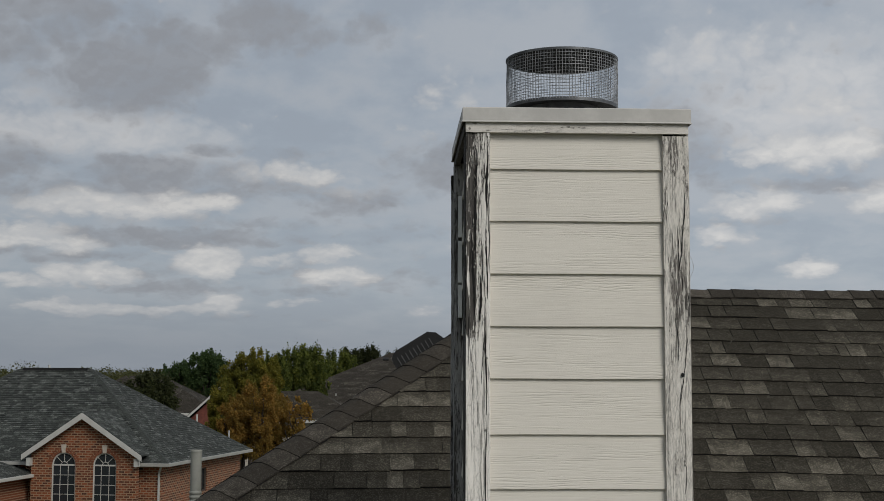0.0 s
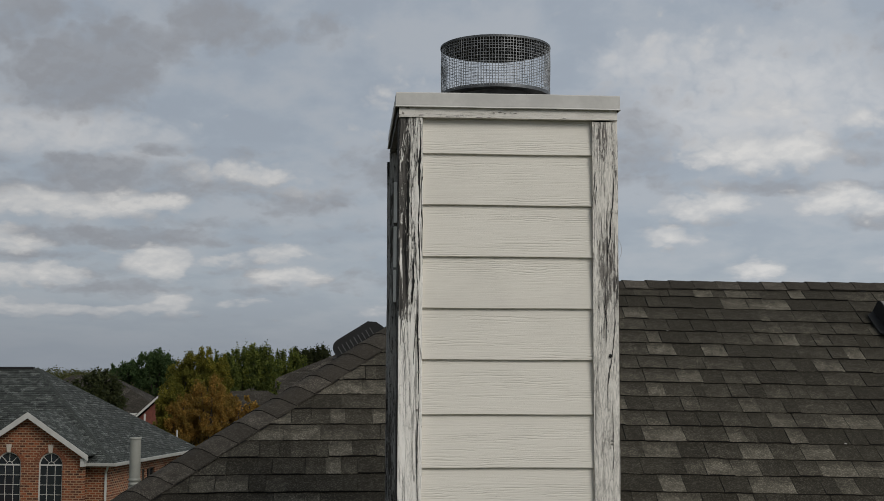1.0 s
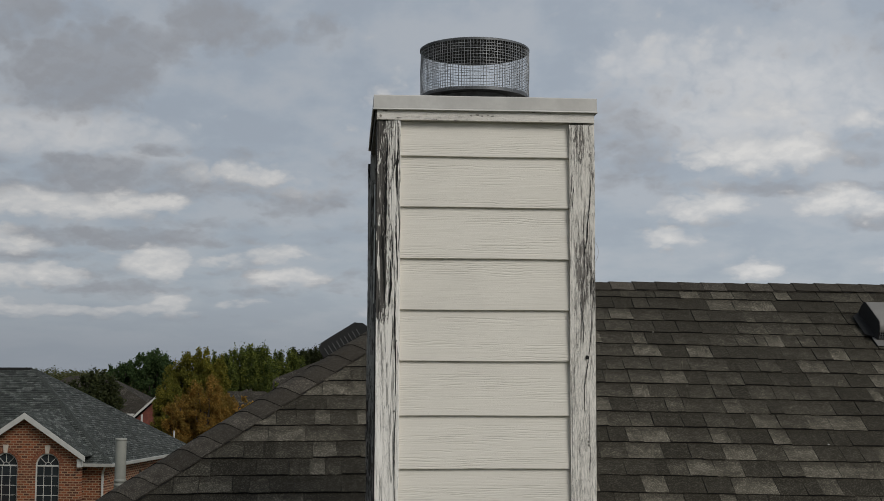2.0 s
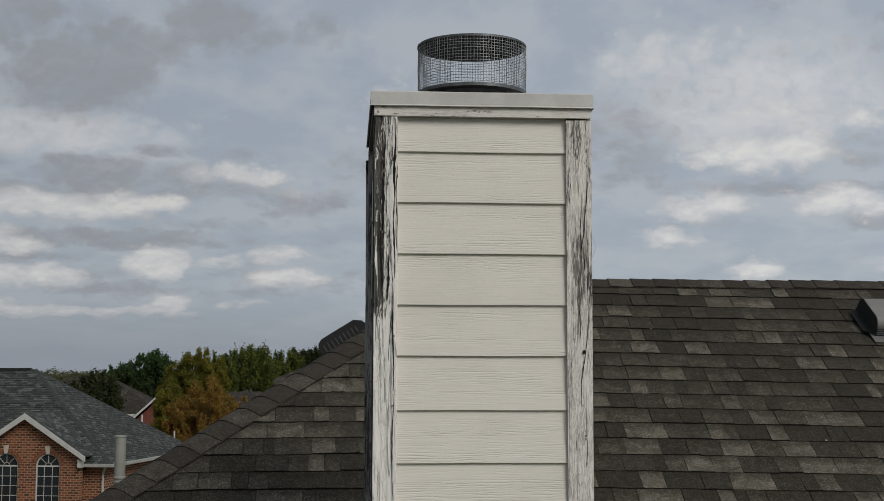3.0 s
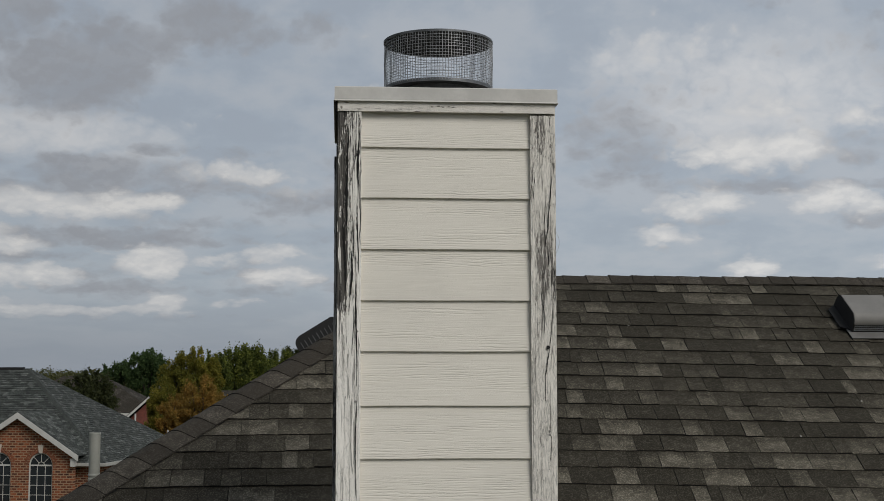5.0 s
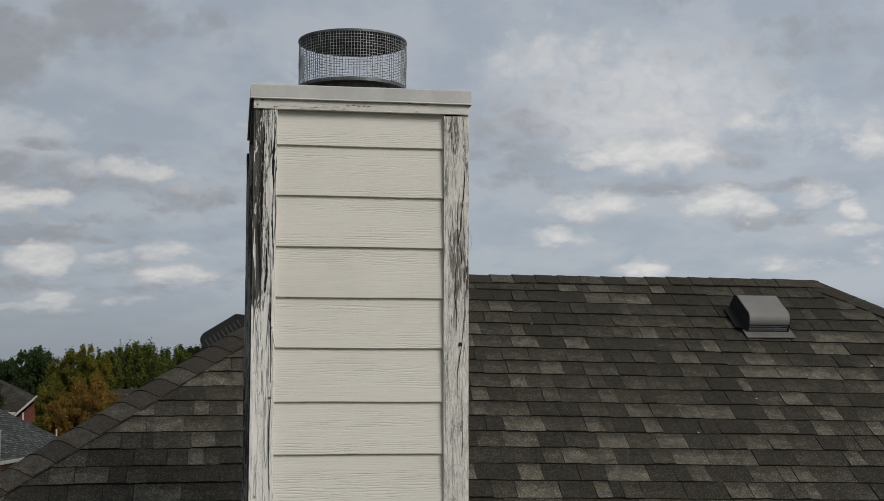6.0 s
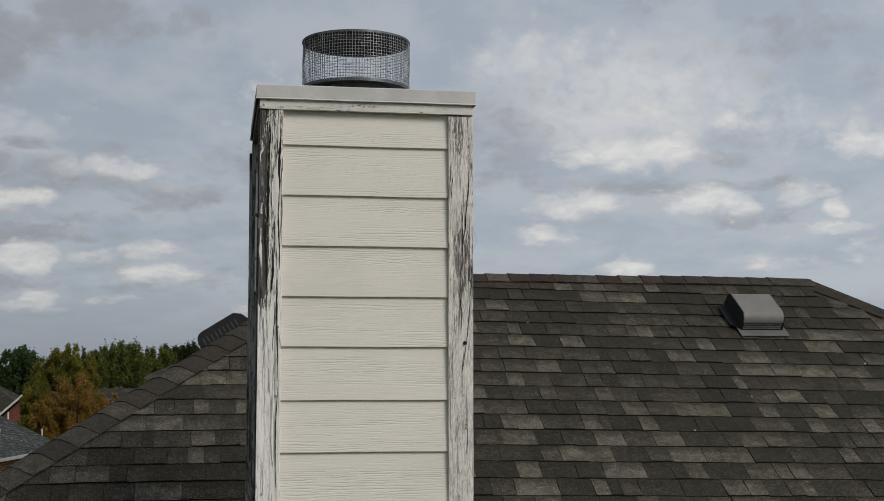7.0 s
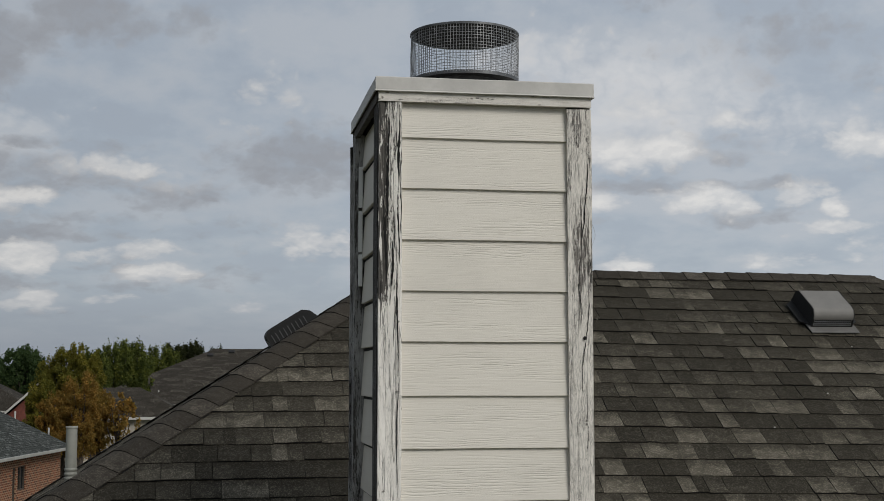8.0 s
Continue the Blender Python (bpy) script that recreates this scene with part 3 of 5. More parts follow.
e = [bm.verts.new(p) for p in ((EX0, EY0, EAVE_Z), (EX1, EY0, EAVE_Z), (EX1, EY1, EAVE_Z), (EX0, EY1, EAVE_Z))]
r0, r1 = bm.verts.new((RIDGE_X0, RIDGE_Y, RIDGE_Z)), bm.verts.new((RIDGE_X1, RIDGE_Y, RIDGE_Z))
for q in ((e[0], e[1], r1, r0), (e[1], e[2], r1), (e[2], e[3], r0, r1), (e[3], e[0], r0), (e[3], e[2], e[1], e[0])):
    bm.faces.new(q)
roof = part("roof", bm, TAB_REST, house, "weathered brown laminated shingle hip roof")

# ---- chimney ----
CX0, CX1, DEPTH = -0.372, 0.374, 0.80
chimney = empty("chimney", pose(0, 0, 4.9))
tagged(chimney, "tall square chimney chase with cream lap siding and peeling corner boards", "chimney")
LIFT = -4.9
rows_z = [7.796, 7.621, 7.445, 7.270, 7.097, 6.914, 6.737, 6.56, 6.385, 6.21, 6.035, 5.86, 5.685, 5.51, 5.335, 5.16]


def shift(ob):
    ob.matrix_basis = pose(0, 0, LIFT)
    return ob


shift(part("body", box(CX0 + 0.033, CX1 - 0.03, 0.022, DEPTH - 0.004, 4.9, 7.95), CORE, chimney, "hidden chimney core"))


def lap_board(x0, x1, z0, z1, sag, proud=0.009):
    """One lap board with a proud lower edge, rounded at the front."""
    bm = bmesh.new()
    prof = [(0.004, z0), (0.0015 - proud, z0), (-proud, z0 + 0.0015), (-proud, z0 + 0.004), (0.0015, z1), (0.012, z1)]
    n = 5
    loops = []
    for k in range(n + 1):
        x = x0 + (x1 - x0) * k / n
        dz = sag * math.sin(k * 1.3 + z0 * 9) * 0.0006
        loops.append([bm.verts.new((x, y, z + (dz if z < z0 + 0.02 else 0))) for y, z in prof])
    for a, b in zip(loops, loops[1:]):
        for i in range(len(prof)):
            j = (i + 1) % len(prof)
            bm.faces.new((a[i], b[i], b[j], a[j]))
    bm.faces.new(loops[0][::-1])
    bm.faces.new(loops[-1])
    return bm


tops = [7.925] + rows_z[:-1]
for z0, z1 in zip(rows_z, tops):
    shift(part("siding_board", lap_board(-0.2935, 0.2895, z0, z1 + (0.012 if z1 < 7.9 else 0), 1.0), CREAM, chimney))


def turned(ob, m):
    ob.data.transform(m)
    return ob


# left, right and back faces of the chase
for name, m, w0, w1, dz in (("left", Matrix.Translation((CX0 + 0.031, 0, 0)) @ Matrix.Rotation(radians(-90), 4, "Z"), -DEPTH + 0.090, -0.12, -0.02),
                            ("right", Matrix.Translation((CX1 - 0.010, 0, 0)) @ Matrix.Rotation(radians(90), 4, "Z"), 0.085, DEPTH - 0.075, 0.01),
                            ("back", Matrix.Translation((0, DEPTH - 0.01, 0)) @ Matrix.Rotation(radians(180), 4, "Z"), -0.29, 0.29, 0.0)):
    for z0, z1 in zip(rows_z, tops):
        # left boards leave a gap, where the black core draws the lap shadow
        ob = part("siding_board", lap_board(w0, w1, z0 + dz + (0.011 if name == "left" else 0.0), z1 + dz - (0.012 if name == "left" else 0.0) + (0.012 if z1 < 7.9 else 0.03), 1.0, 0.011 if name == "left" else 0.009), CREAM, chimney)
        shift(turned(ob, m))


def worn_board(x0, x1, y0, y1, z0, z1, seed, rough=0.0022):
    """A corner board with split, uneven faces and ragged edges."""
    bm = bmesh.new()
    nz = max(2, int((z1 - z0) / 0.02))
    nx, ny = 10, 3
    ring = [(k / nx, 0.0) for k in range(nx)] + [(1.0, k / ny) for k in range(ny)] + [(1 - k / nx, 1.0) for k in range(nx)] + [(0.0, 1 - k / ny) for k in range(ny)]
    loops = []
    for j in range(nz + 1):
        z = z0 + (z1 - z0) * j / nz
        row = []
        for u, v in ring:
            x, y = x0 + (x1 - x0) * u, y0 + (y1 - y0) * v
            n1 = noise.noise(Vector((x * 70 + seed, y * 70, z * 4.0)))
            n2 = noise.noise(Vector((x * 22, y * 22 + seed, z * 1.7)))
            n3 = noise.noise(Vector((x * 160 + seed, y * 160, z * 26)))
            d = rough * (n1 * 0.8 + n2 + n3 * 0.5)
            x += d * (0.7 if u in (0.0, 1.0) else 0.2)
            y += d * (1.0 if v in (0.0, 1.0) else 0.2)
            row.append(bm.verts.new((x, y, z)))
        loops.append(row)
    n = len(ring)
    for a, b in zip(loops, loops[1:]):
        for i in range(n):
            bm.faces.new((a[i], a[(i + 1) % n], b[(i + 1) % n], b[i]))
    bm.faces.new(loops[0][::-1])
    bm.faces.new(loops[-1])
    return bm


ZB = 4.95
shift(part("corner_board", worn_board(-0.372, -0.292, -0.020, 0.000, ZB, 7.918, 1.0), TRIM_LEFT, chimney, "corner board with bare dark wood and flaking white paint", True))
shift(part("corner_board", worn_board(0.288, 0.375, -0.019, 0.000, ZB, 7.912, 5.0), TRIM_RIGHT, chimney, "corner board with cracked white paint", True))
shift(part("corner_board", worn_board(-0.375, -0.345, 0.002, 0.115, ZB, 7.93, 9.0), TRIM_BARE, chimney, "corner board worn to bare wood, darkened for its shaded side", True))
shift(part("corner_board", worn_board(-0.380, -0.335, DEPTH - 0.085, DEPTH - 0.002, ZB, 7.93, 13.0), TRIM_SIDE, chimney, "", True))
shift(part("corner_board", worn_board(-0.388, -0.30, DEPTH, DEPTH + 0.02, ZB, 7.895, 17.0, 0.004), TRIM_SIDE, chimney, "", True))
shift(part("corner_board", worn_board(0.355, 0.376, 0.002, 0.080, ZB, 7.93, 21.0), TRIM_RIGHT, chimney, "", True))
shift(part("corner_board", worn_board(0.355, 0.376, DEPTH - 0.078, DEPTH - 0.002, ZB, 7.93, 23.0), TRIM_RIGHT, chimney, "", True))
shift(part("corner_board", worn_board(0.29, 0.376, DEPTH, DEPTH + 0.02, ZB, 7.93, 27.0), TRIM_RIGHT, chimney, "", True))
shift(part("frieze_board", worn_board(-0.374, 0.374, -0.0255, -0.004, 7.918, 7.957, 31.0, 0.0012), FRIEZE, chimney, "thin horizontal trim board with chipped paint", True))
shift(part("frieze_board", worn_board(-0.379, -0.360, -0.003, DEPTH + 0.02, 7.918, 7.957, 33.0, 0.0012), SHADED_WOOD, chimney, "trim board darkened for its shaded side", True))
shift(part("frieze_board", worn_board(0.360, 0.378, -0.003, DEPTH + 0.02, 7.918, 7.957, 35.0, 0.0012), FRIEZE, chimney, "", True))

shift(part("frieze_board", worn_board(-0.358, 0.358, DEPTH + 0.002, DEPTH + 0.012, 7.90, 7.985, 37.0, 0.001), SHADED_WOOD, chimney, "", True))

DARK_WOOD = plain("dark_split_wood", (0.012, 0.011, 0.010), 0.95, 0.0, 0.3, 80.0, 0.0006)
CURL = plain("curled_paint", (0.40, 0.38, 0.345), 0.85, 0.0, 0.3, 60.0, 0.0005)


def split_in_wood(x, z0, z1, w, y, lean=0.0, seed=0):
    """A long split, put on as a dark sliver in place of an opening; it narrows to both ends and wanders."""
    g = random.Random(seed)
    bm = bmesh.new()
    n = 22
    pairs = []
    for k in range(n + 1):
        t = k / n
        h = w * (math.sin(math.pi * t) ** 0.7) * g.uniform(0.45, 1.0) + 0.0002
        cx = x + lean * (t - 0.5) + 0.0022 * math.sin(5 * t + seed) + g.uniform(-0.0006, 0.0006)
        z = z0 + (z1 - z0) * t
        pairs.append([bm.verts.new(p) for p in ((cx - h, y, z), (cx + h, y, z), (cx + h, y + 0.004, z), (cx - h, y + 0.004, z))])
    for a, b in zip(pairs, pairs[1:]):
        for i in range(4):
            bm.faces.new((a[i], a[(i + 1) % 4], b[(i + 1) % 4], b[i]))
    bm.faces.new(pairs[0][::-1])
    bm.faces.new(pairs[-1])
    return bm


FY = -0.0222
for x, z0, z1, w, lean in ((-0.3030, 7.63, 7.86, 0.0056, 0.002), (-0.304, 7.36, 7.62, 0.0034, -0.003), (-0.318, 7.42, 7.54, 0.0020, 0.004), (-0.325, 7.28, 7.44, 0.005, 0.006), (-0.307, 6.98, 7.34, 0.0032, -0.002), (-0.306, 6.62, 6.96, 0.0016, 0.003),
                          (-0.318, 7.08, 7.25, 0.0012, 0.002), (-0.340, 7.50, 7.86, 0.0050, 0.004), (-0.347, 7.30, 7.55, 0.0042, -0.004),
                          (0.3545, 7.52, 7.72, 0.0017, 0.012), (0.345, 7.46, 7.56, 0.0012, 0.010), (0.350, 7.02, 7.22, 0.0013, 0.020), (0.337, 6.93, 7.08, 0.0011, 0.008), (0.352, 6.72, 6.86, 0.0011, 0.006), (0.330, 7.16, 7.30, 0.0010, -0.006)):
    shift(part("split", split_in_wood(x, z0, z1, w, FY if x < 0 else FY + 0.001, lean, int(z0 * 100)), DARK_WOOD, chimney, "dark split in the corner board"))
bm = bmesh.new()
tube(bm, [((0, 0, 0), 0.0055), ((0, 0, 0.004), 0.0050)], 9, True)
bm.transform(Matrix.Translation((0.3445, -0.0215, 7.112)) @ Matrix.Rotation(radians(90), 4, "X") @ Matrix.Diagonal((1.0, 1.35, 1.0, 1.0)))
shift(part("knot_hole", bm, DARK_WOOD, chimney, "dark knot hole in the corner board"))
for x, z in ((-0.3035, 7.165), (-0.3045, 7.055), (0.3545, 7.60), (0.349, 6.83), (0.350, 6.818), (-0.308, 6.93), (-0.352, 6.60)):
    bm = bmesh.new()
    tube(bm, [((0, 0, 0), 0.0036), ((0, 0, 0.002), 0.0036), ((0, 0, 0.003), 0.0022)], 10, True)
    bm.transform(Matrix.Translation((x, -0.0212, z)) @ Matrix.Rotation(radians(90), 4, "X"))
    shift(part("nail", bm, RUST, chimney, "pale nail head"))
g = random.Random(77)
for cx, cz, sx, sz, count in ((-0.353, 7.835, 0.006, 0.035, 5), (-0.349, 7.735, 0.006, 0.040, 6), (-0.343, 7.505, 0.008, 0.050, 6), (-0.312, 7.29, 0.006, 0.012, 3), (-0.333, 7.63, 0.004, 0.09, 5), (0.352, 7.60, 0.003, 0.008, 2)):
    for k in range(count):
        x, z = cx + g.uniform(-sx, sx), cz + g.uniform(-sz, sz)
        w, ln, turn, curl = g.uniform(0.0007, 0.0019), g.uniform(0.004, 0.013), g.uniform(-0.35, 0.35), g.uniform(0.001, 0.005)
        bm = bmesh.new()
        ring = []
        for i in range(9):
            a = 2 * math.pi * i / 9
            q = g.uniform(0.6, 1.2)
            u, v = w * q * math.cos(a), ln * q * math.sin(a)
            ring.append((x + u + turn * v, -0.0225 - curl * abs(u / w) ** 2 - curl * max(0, -v / ln) * 0.8, z + v))
        front, back = [bm.verts.new(p) for p in ring], [bm.verts.new((p[0], p[1] + 0.0007, p[2])) for p in ring]
        mid_f, mid_b = bm.verts.new((x, -0.0225, z)), bm.verts.new((x, -0.0215, z))
        for i in range(9):
            j = (i + 1) % 9
            bm.faces.new((front[i], front[j], mid_f))
            bm.faces.new((back[j], back[i], mid_b))
            bm.faces.new((front[j], front[i], back[i], back[j]))
        shift(part("paint_flake", bm, CURL, chimney))
# chips in the trim board under the cover
CHIP = plain("bare_trim_wood", (0.33, 0.305, 0.27), 0.9, 0.0, 0.3, 120.0, 0.0004)
for x, z, w, ln in ((-0.052, 7.936, 0.006, 0.0022), (-0.031, 7.939, 0.008, 0.0030), (-0.014, 7.935, 0.005, 0.0026), (0.006, 7.938, 0.004, 0.0020), (0.022, 7.936, 0.007, 0.0018), (-0.345, 7.948, 0.010, 0.0030), (-0.30, 7.925, 0.012, 0.0020), (-0.362, 7.930, 0.005, 0.0060), (0.19, 7.922, 0.009, 0.0016)):
    bm = bmesh.new()
    ring = [(x + w * g.uniform(0.5, 1.1) * math.cos(2 * math.pi * i / 9), z + ln * g.uniform(0.5, 1.1) * math.sin(2 * math.pi * i / 9)) for i in range(9)]
    prism(bm, [(u, -0.0266, v) for u, v in ring], (0, 0.004, 0))
    shift(part("paint_chip", bm, CHIP, chimney, "chip of bare brown wood"))
# a stray fibre on the right corner board, pale filler strips at the rear of the left face
v, f = [], []
pts = [(0.376 + 0.012 * math.sin(math.pi * k / 10), -0.012, 7.435 + 0.075 * k / 10) for k in range(11)]
for p, q in zip(pts, pts[1:]):
    rod(v, f, p, q, 0.0006)
shift(link_mesh("loose_fibre", v, f, RUST, chimney))
for z0, z1 in ((7.64, 7.80), (7.465, 7.625), (7.33, 7.455)):
    shift(part("filler_strip", box(-0.366, -0.350, DEPTH - 0.102, DEPTH - 0.088, z0, z1, 0.002), CAULK, chimney, "pale exposed filler strip"))

# folded sheet-metal cover: flat top with a skirt and a drip lip
bm = bmesh.new()
PX0, PX1, PY0, PY1 = -0.386, 0.382, -0.034, 0.815
prof = [(0.018, 8.004), (0.002, 8.002), (0.0, 7.999), (0.0, 7.956), (-0.003, 7.952), (-0.001, 7.950), (0.004, 7.954), (0.004, 7.990)]
loops = []
for ins, z in prof:
    row = []
    for (xa, ya), (xb, yb) in (((PX0 + ins, PY0 + ins), (PX1 - ins, PY0 + ins)), ((PX1 - ins, PY0 + ins), (PX1 - ins, PY1 - ins)), ((PX1 - ins, PY1 - ins), (PX0 + ins, PY1 - ins)), ((PX0 + ins, PY1 - ins), (PX0 + ins, PY0 + ins))):
        for k in range(10):
            t = k / 10
            x, y = xa + (xb - xa) * t, ya + (yb - ya) * t
            row.append(bm.verts.new((x, y, z + 0.0016 * noise.noise(Vector((x * 4, y * 4, 3))))))
    loops.append(row)
for a, b in zip(loops, loops[1:]):
    for i in range(40):
        bm.faces.new((a[i], b[i], b[(i + 1) % 40], a[(i + 1) % 40]))
bm.faces.new(loops[0])
shift(part("cover", bm, COVER, chimney, "taupe painted sheet-metal chase cover"))

# ---- round cap with wire screen ----
CAPX, CAPY, CAPR = -0.001, 0.385, 0.2035
cap = empty("flue_cap", pose(CAPX, CAPY, 8.003 + LIFT))
cap.parent = chimney
cap["label"] = "round galvanised flue cap with a wire mesh screen"
bm = bmesh.new()
tube(bm, [((0, 0, 0.0), 0.150), ((0, 0, 0.012), 0.135), ((0, 0, 0.085), 0.130), ((0, 0, 0.085), 0.124), ((0, 0, 0.0), 0.124)], 40)
part("flue_pipe", bm, GALV_DULL, cap, "", True)
bm = bmesh.new()
tube(bm, [((0, 0, 0.078), 0.124), ((0, 0, 0.078), CAPR - 0.004), ((0, 0, 0.082), CAPR - 0.004), ((0, 0, 0.082), 0.124)], 48)
part("base_plate", bm, CAP_DARK, cap)
bm = bmesh.new()
tube(bm, [((0, 0, 0.072), CAPR), ((0, 0, 0.084), CAPR), ((0, 0, 0.084), CAPR - 0.002), ((0, 0, 0.072), CAPR - 0.002), ((0, 0, 0.072), CAPR)], 64)
part("band", bm, GALV_DULL, cap, "dark sheet-metal band", True)
bm = bmesh.new()
tube(bm, [((0, 0, 0.254), CAPR - 0.003), ((0, 0, 0.254), CAPR + 0.002), ((0, 0, 0.261), CAPR + 0.002), ((0, 0, 0.263), CAPR - 0.001)], 72)
part("rim", bm, GALV_DULL, cap, "thin dull rim of the lid", True)
bm = bmesh.new()
tube(bm, [((0, 0, 0.257), CAPR - 0.002), ((0, 0, 0.262), CAPR - 0.002), ((0, 0, 0.268), 0.10), ((0, 0, 0.269), 0.005), ((0, 0, 0.262), 0.005), ((0, 0, 0.257), CAPR - 0.002)], 72)
part("lid", bm, CAP_DARK, cap, "dark flat metal lid")
vs, fs = [], []
N = 116
g = random.Random(5)


def screen_point(a, z):
    """A point of the hand-bent screen, a little out of round."""
    r = CAPR + 0.0016 * math.sin(3 * a + 0.7) + 0.0022 * noise.noise(Vector((2.2 * math.cos(a), 2.2 * math.sin(a), z * 14)))
    return r * math.cos(a), r * math.sin(a), z


for k in range(N):
    a = 2 * math.pi * k / N + g.uniform(-0.004, 0.004)
    for j in range(6):
        rod(vs, fs, screen_point(a, 0.078 + 0.030 * j), screen_point(a, 0.108 + 0.030 * j), 0.00092)
for j in range(16):
    z = 0.090 + j * 0.011
    for k in range(58):
        a0, a1 = 2 * math.pi * k / 58, 2 * math.pi * (k + 1) / 58
        sway = lambda a: 0.0012 * math.sin(2 * a + j) + 0.0008 * math.sin(5 * a + 2 * j)
        rod(vs, fs, screen_point(a0, z + sway(a0)), screen_point(a1, z + sway(a1)), 0.00092)
tagged(link_mesh("wire_screen", vs, fs, GALV, cap), "square galvanised wire mesh", kind="stuff")


# ---- slant-back roof vents ----
def roof_vent(m, slats):
    """Hood with sloping top, rounded front, louvred mouth and base flange; x across, y up the slope, z off the roof."""
    v = empty("roof_vent", m)
    part("flange", box(-0.152, 0.156, -0.066, 0.05, 0.009, 0.015, 0.002), VENT_FLANGE, v)
    w, side = 0.129, []
    for k in range(11):
        a = radians(90 * k / 10)
        side.append((0.054 - 0.054 * math.sin(a), 0.070 + 0.054 * math.cos(a)))
    outline = [(0.33, 0.012), (0.30, 0.090), (0.26, 0.124)] + side + [(0.0, 0.064)]
    inner = [(y + (0.002 if y < 0.2 else -0.002), z - 0.002) for y, z in outline]
    bm = bmesh.new()
    prism(bm, [(-w, y, z) for y, z in outline + inner[::-1]], (2 * w, 0, 0))
    # side skirts that run out flat onto the shingles, black for the shade beside the hood
    for s in (-1, 1):
        skirt = bmesh.new()
        prism(skirt, [(s * w, 0.02, 0.012), (s * (w + 0.055), 0.06, 0.012), (s * (w + 0.055), 0.27, 0.012), (s * w, 0.33, 0.012)], (0, 0, 0.008))
        part("side_skirt", skirt, VENT_DARK, v)
    part("hood", bm, VENT_SHADED if slats else VENT, v, "metal hood darkened for its shaded slope" if slats else "taupe metal hood")
    # side panels near black, to carry the shade on the hood's flanks
    for s in (-1, 1):
        bm = bmesh.new()
        prism(bm, [(s * (w - 0.003), y, z) for y, z in outline] + [(s * (w - 0.003), 0.0, 0.010)], (s * 0.006, 0, 0))
        part("side_panel", bm, VENT_DARK, v, "side of the hood, blackened for its shade")
        for k in range(9 if slats else 0):
            part("slat", box(s * w - 0.001 if s > 0 else s * w - 0.007, s * w + 0.007 if s > 0 else s * w + 0.001, 0.03 + k * 0.027, 0.036 + k * 0.027, 0.018, 0.080), VENT_RIB, v)
    part("back_board", box(-w + 0.004, w - 0.004, 0.05, 0.056, 0.010, 0.075), VENT_DARK, v)
    part("lower_bar", box(-w + 0.004, w - 0.004, 0.002, 0.010, 0.014, 0.022), VENT_DARK, v)
    for k in range(4):
        x = -0.10 + k * 0.0667
        part("louvre", box(x - 0.003, x + 0.003, 0.010, 0.016, 0.016, 0.064, 0.001), VENT_DARK, v)
    vs, fs = [], []
    for k in range(18):
        rod(vs, fs, (-0.119 + k * 0.0140, 0.004, 0.020), (-0.119 + k * 0.0140, 0.004, 0.066), 0.0017)
    for k in range(4):
        rod(vs, fs, (-0.121, 0.004, 0.025 + k * 0.0125), (0.121, 0.004, 0.025 + k * 0.0125), 0.0017)
    link_mesh("insect_screen", vs, fs, GALV, v)
    return tagged(v, "slatted attic vent, grey darkened for shade, on the shingle roof" if slats else "square taupe metal attic vent on the shingle roof", "roof vent", "attic vents")


frame_house = pose(0, 0, 0, 0, 0, YAW)
tilt = math.degrees(math.atan(PITCH))
roof_vent(frame_house @ pose(2.79, 3.112, Z0 + PITCH * 3.112 + 0.010, tilt, 0, 0), False)
left_z = RIDGE_Z - PITCH_L * (RIDGE_X0 + 0.550)
roof_vent(frame_house @ pose(-0.550, 3.53, left_z + 0.004, 0, 0, -90) @ pose(0, 0, 0, tilt, 0, 0) @ Matrix.Diagonal((1.0, 1.0, 0.86, 1.0)), True)

# ---- flue pipe behind the hip ----
pz = RIDGE_Z - PITCH_L * (RIDGE_X0 + 1.60)
pipe = empty("vent_pipe", frame_house @ pose(-1.60, 2.617, pz - 0.1))
tagged(pipe, "grey painted metal vent pipe standing on the roof", "vent pipe")
bm = bmesh.new()
top = 6.727 - pz + 0.1
tube(bm, [((0, 0, 0), 0.0285), ((0, 0, top - 0.012), 0.0285), ((0, 0, top - 0.010), 0.0305), ((0, 0, top - 0.002), 0.0305), ((0, 0, top), 0.029), ((0, 0, top), 0.026), ((0, 0, top - 0.1), 0.026)], 24)
part("pipe", bm, PIPE, pipe, "", True)
bm = bmesh.new()
for k in range(3):
    tube(bm, [((0, 0, 0.105 + k * 0.022), 0.029), ((0, 0, 0.110 + k * 0.022), 0.0325), ((0, 0, 0.117 + k * 0.022), 0.0325), ((0, 0, 0.122 + k * 0.022), 0.029)], 24)
part("collar", bm, PIPE, pipe, "", True)


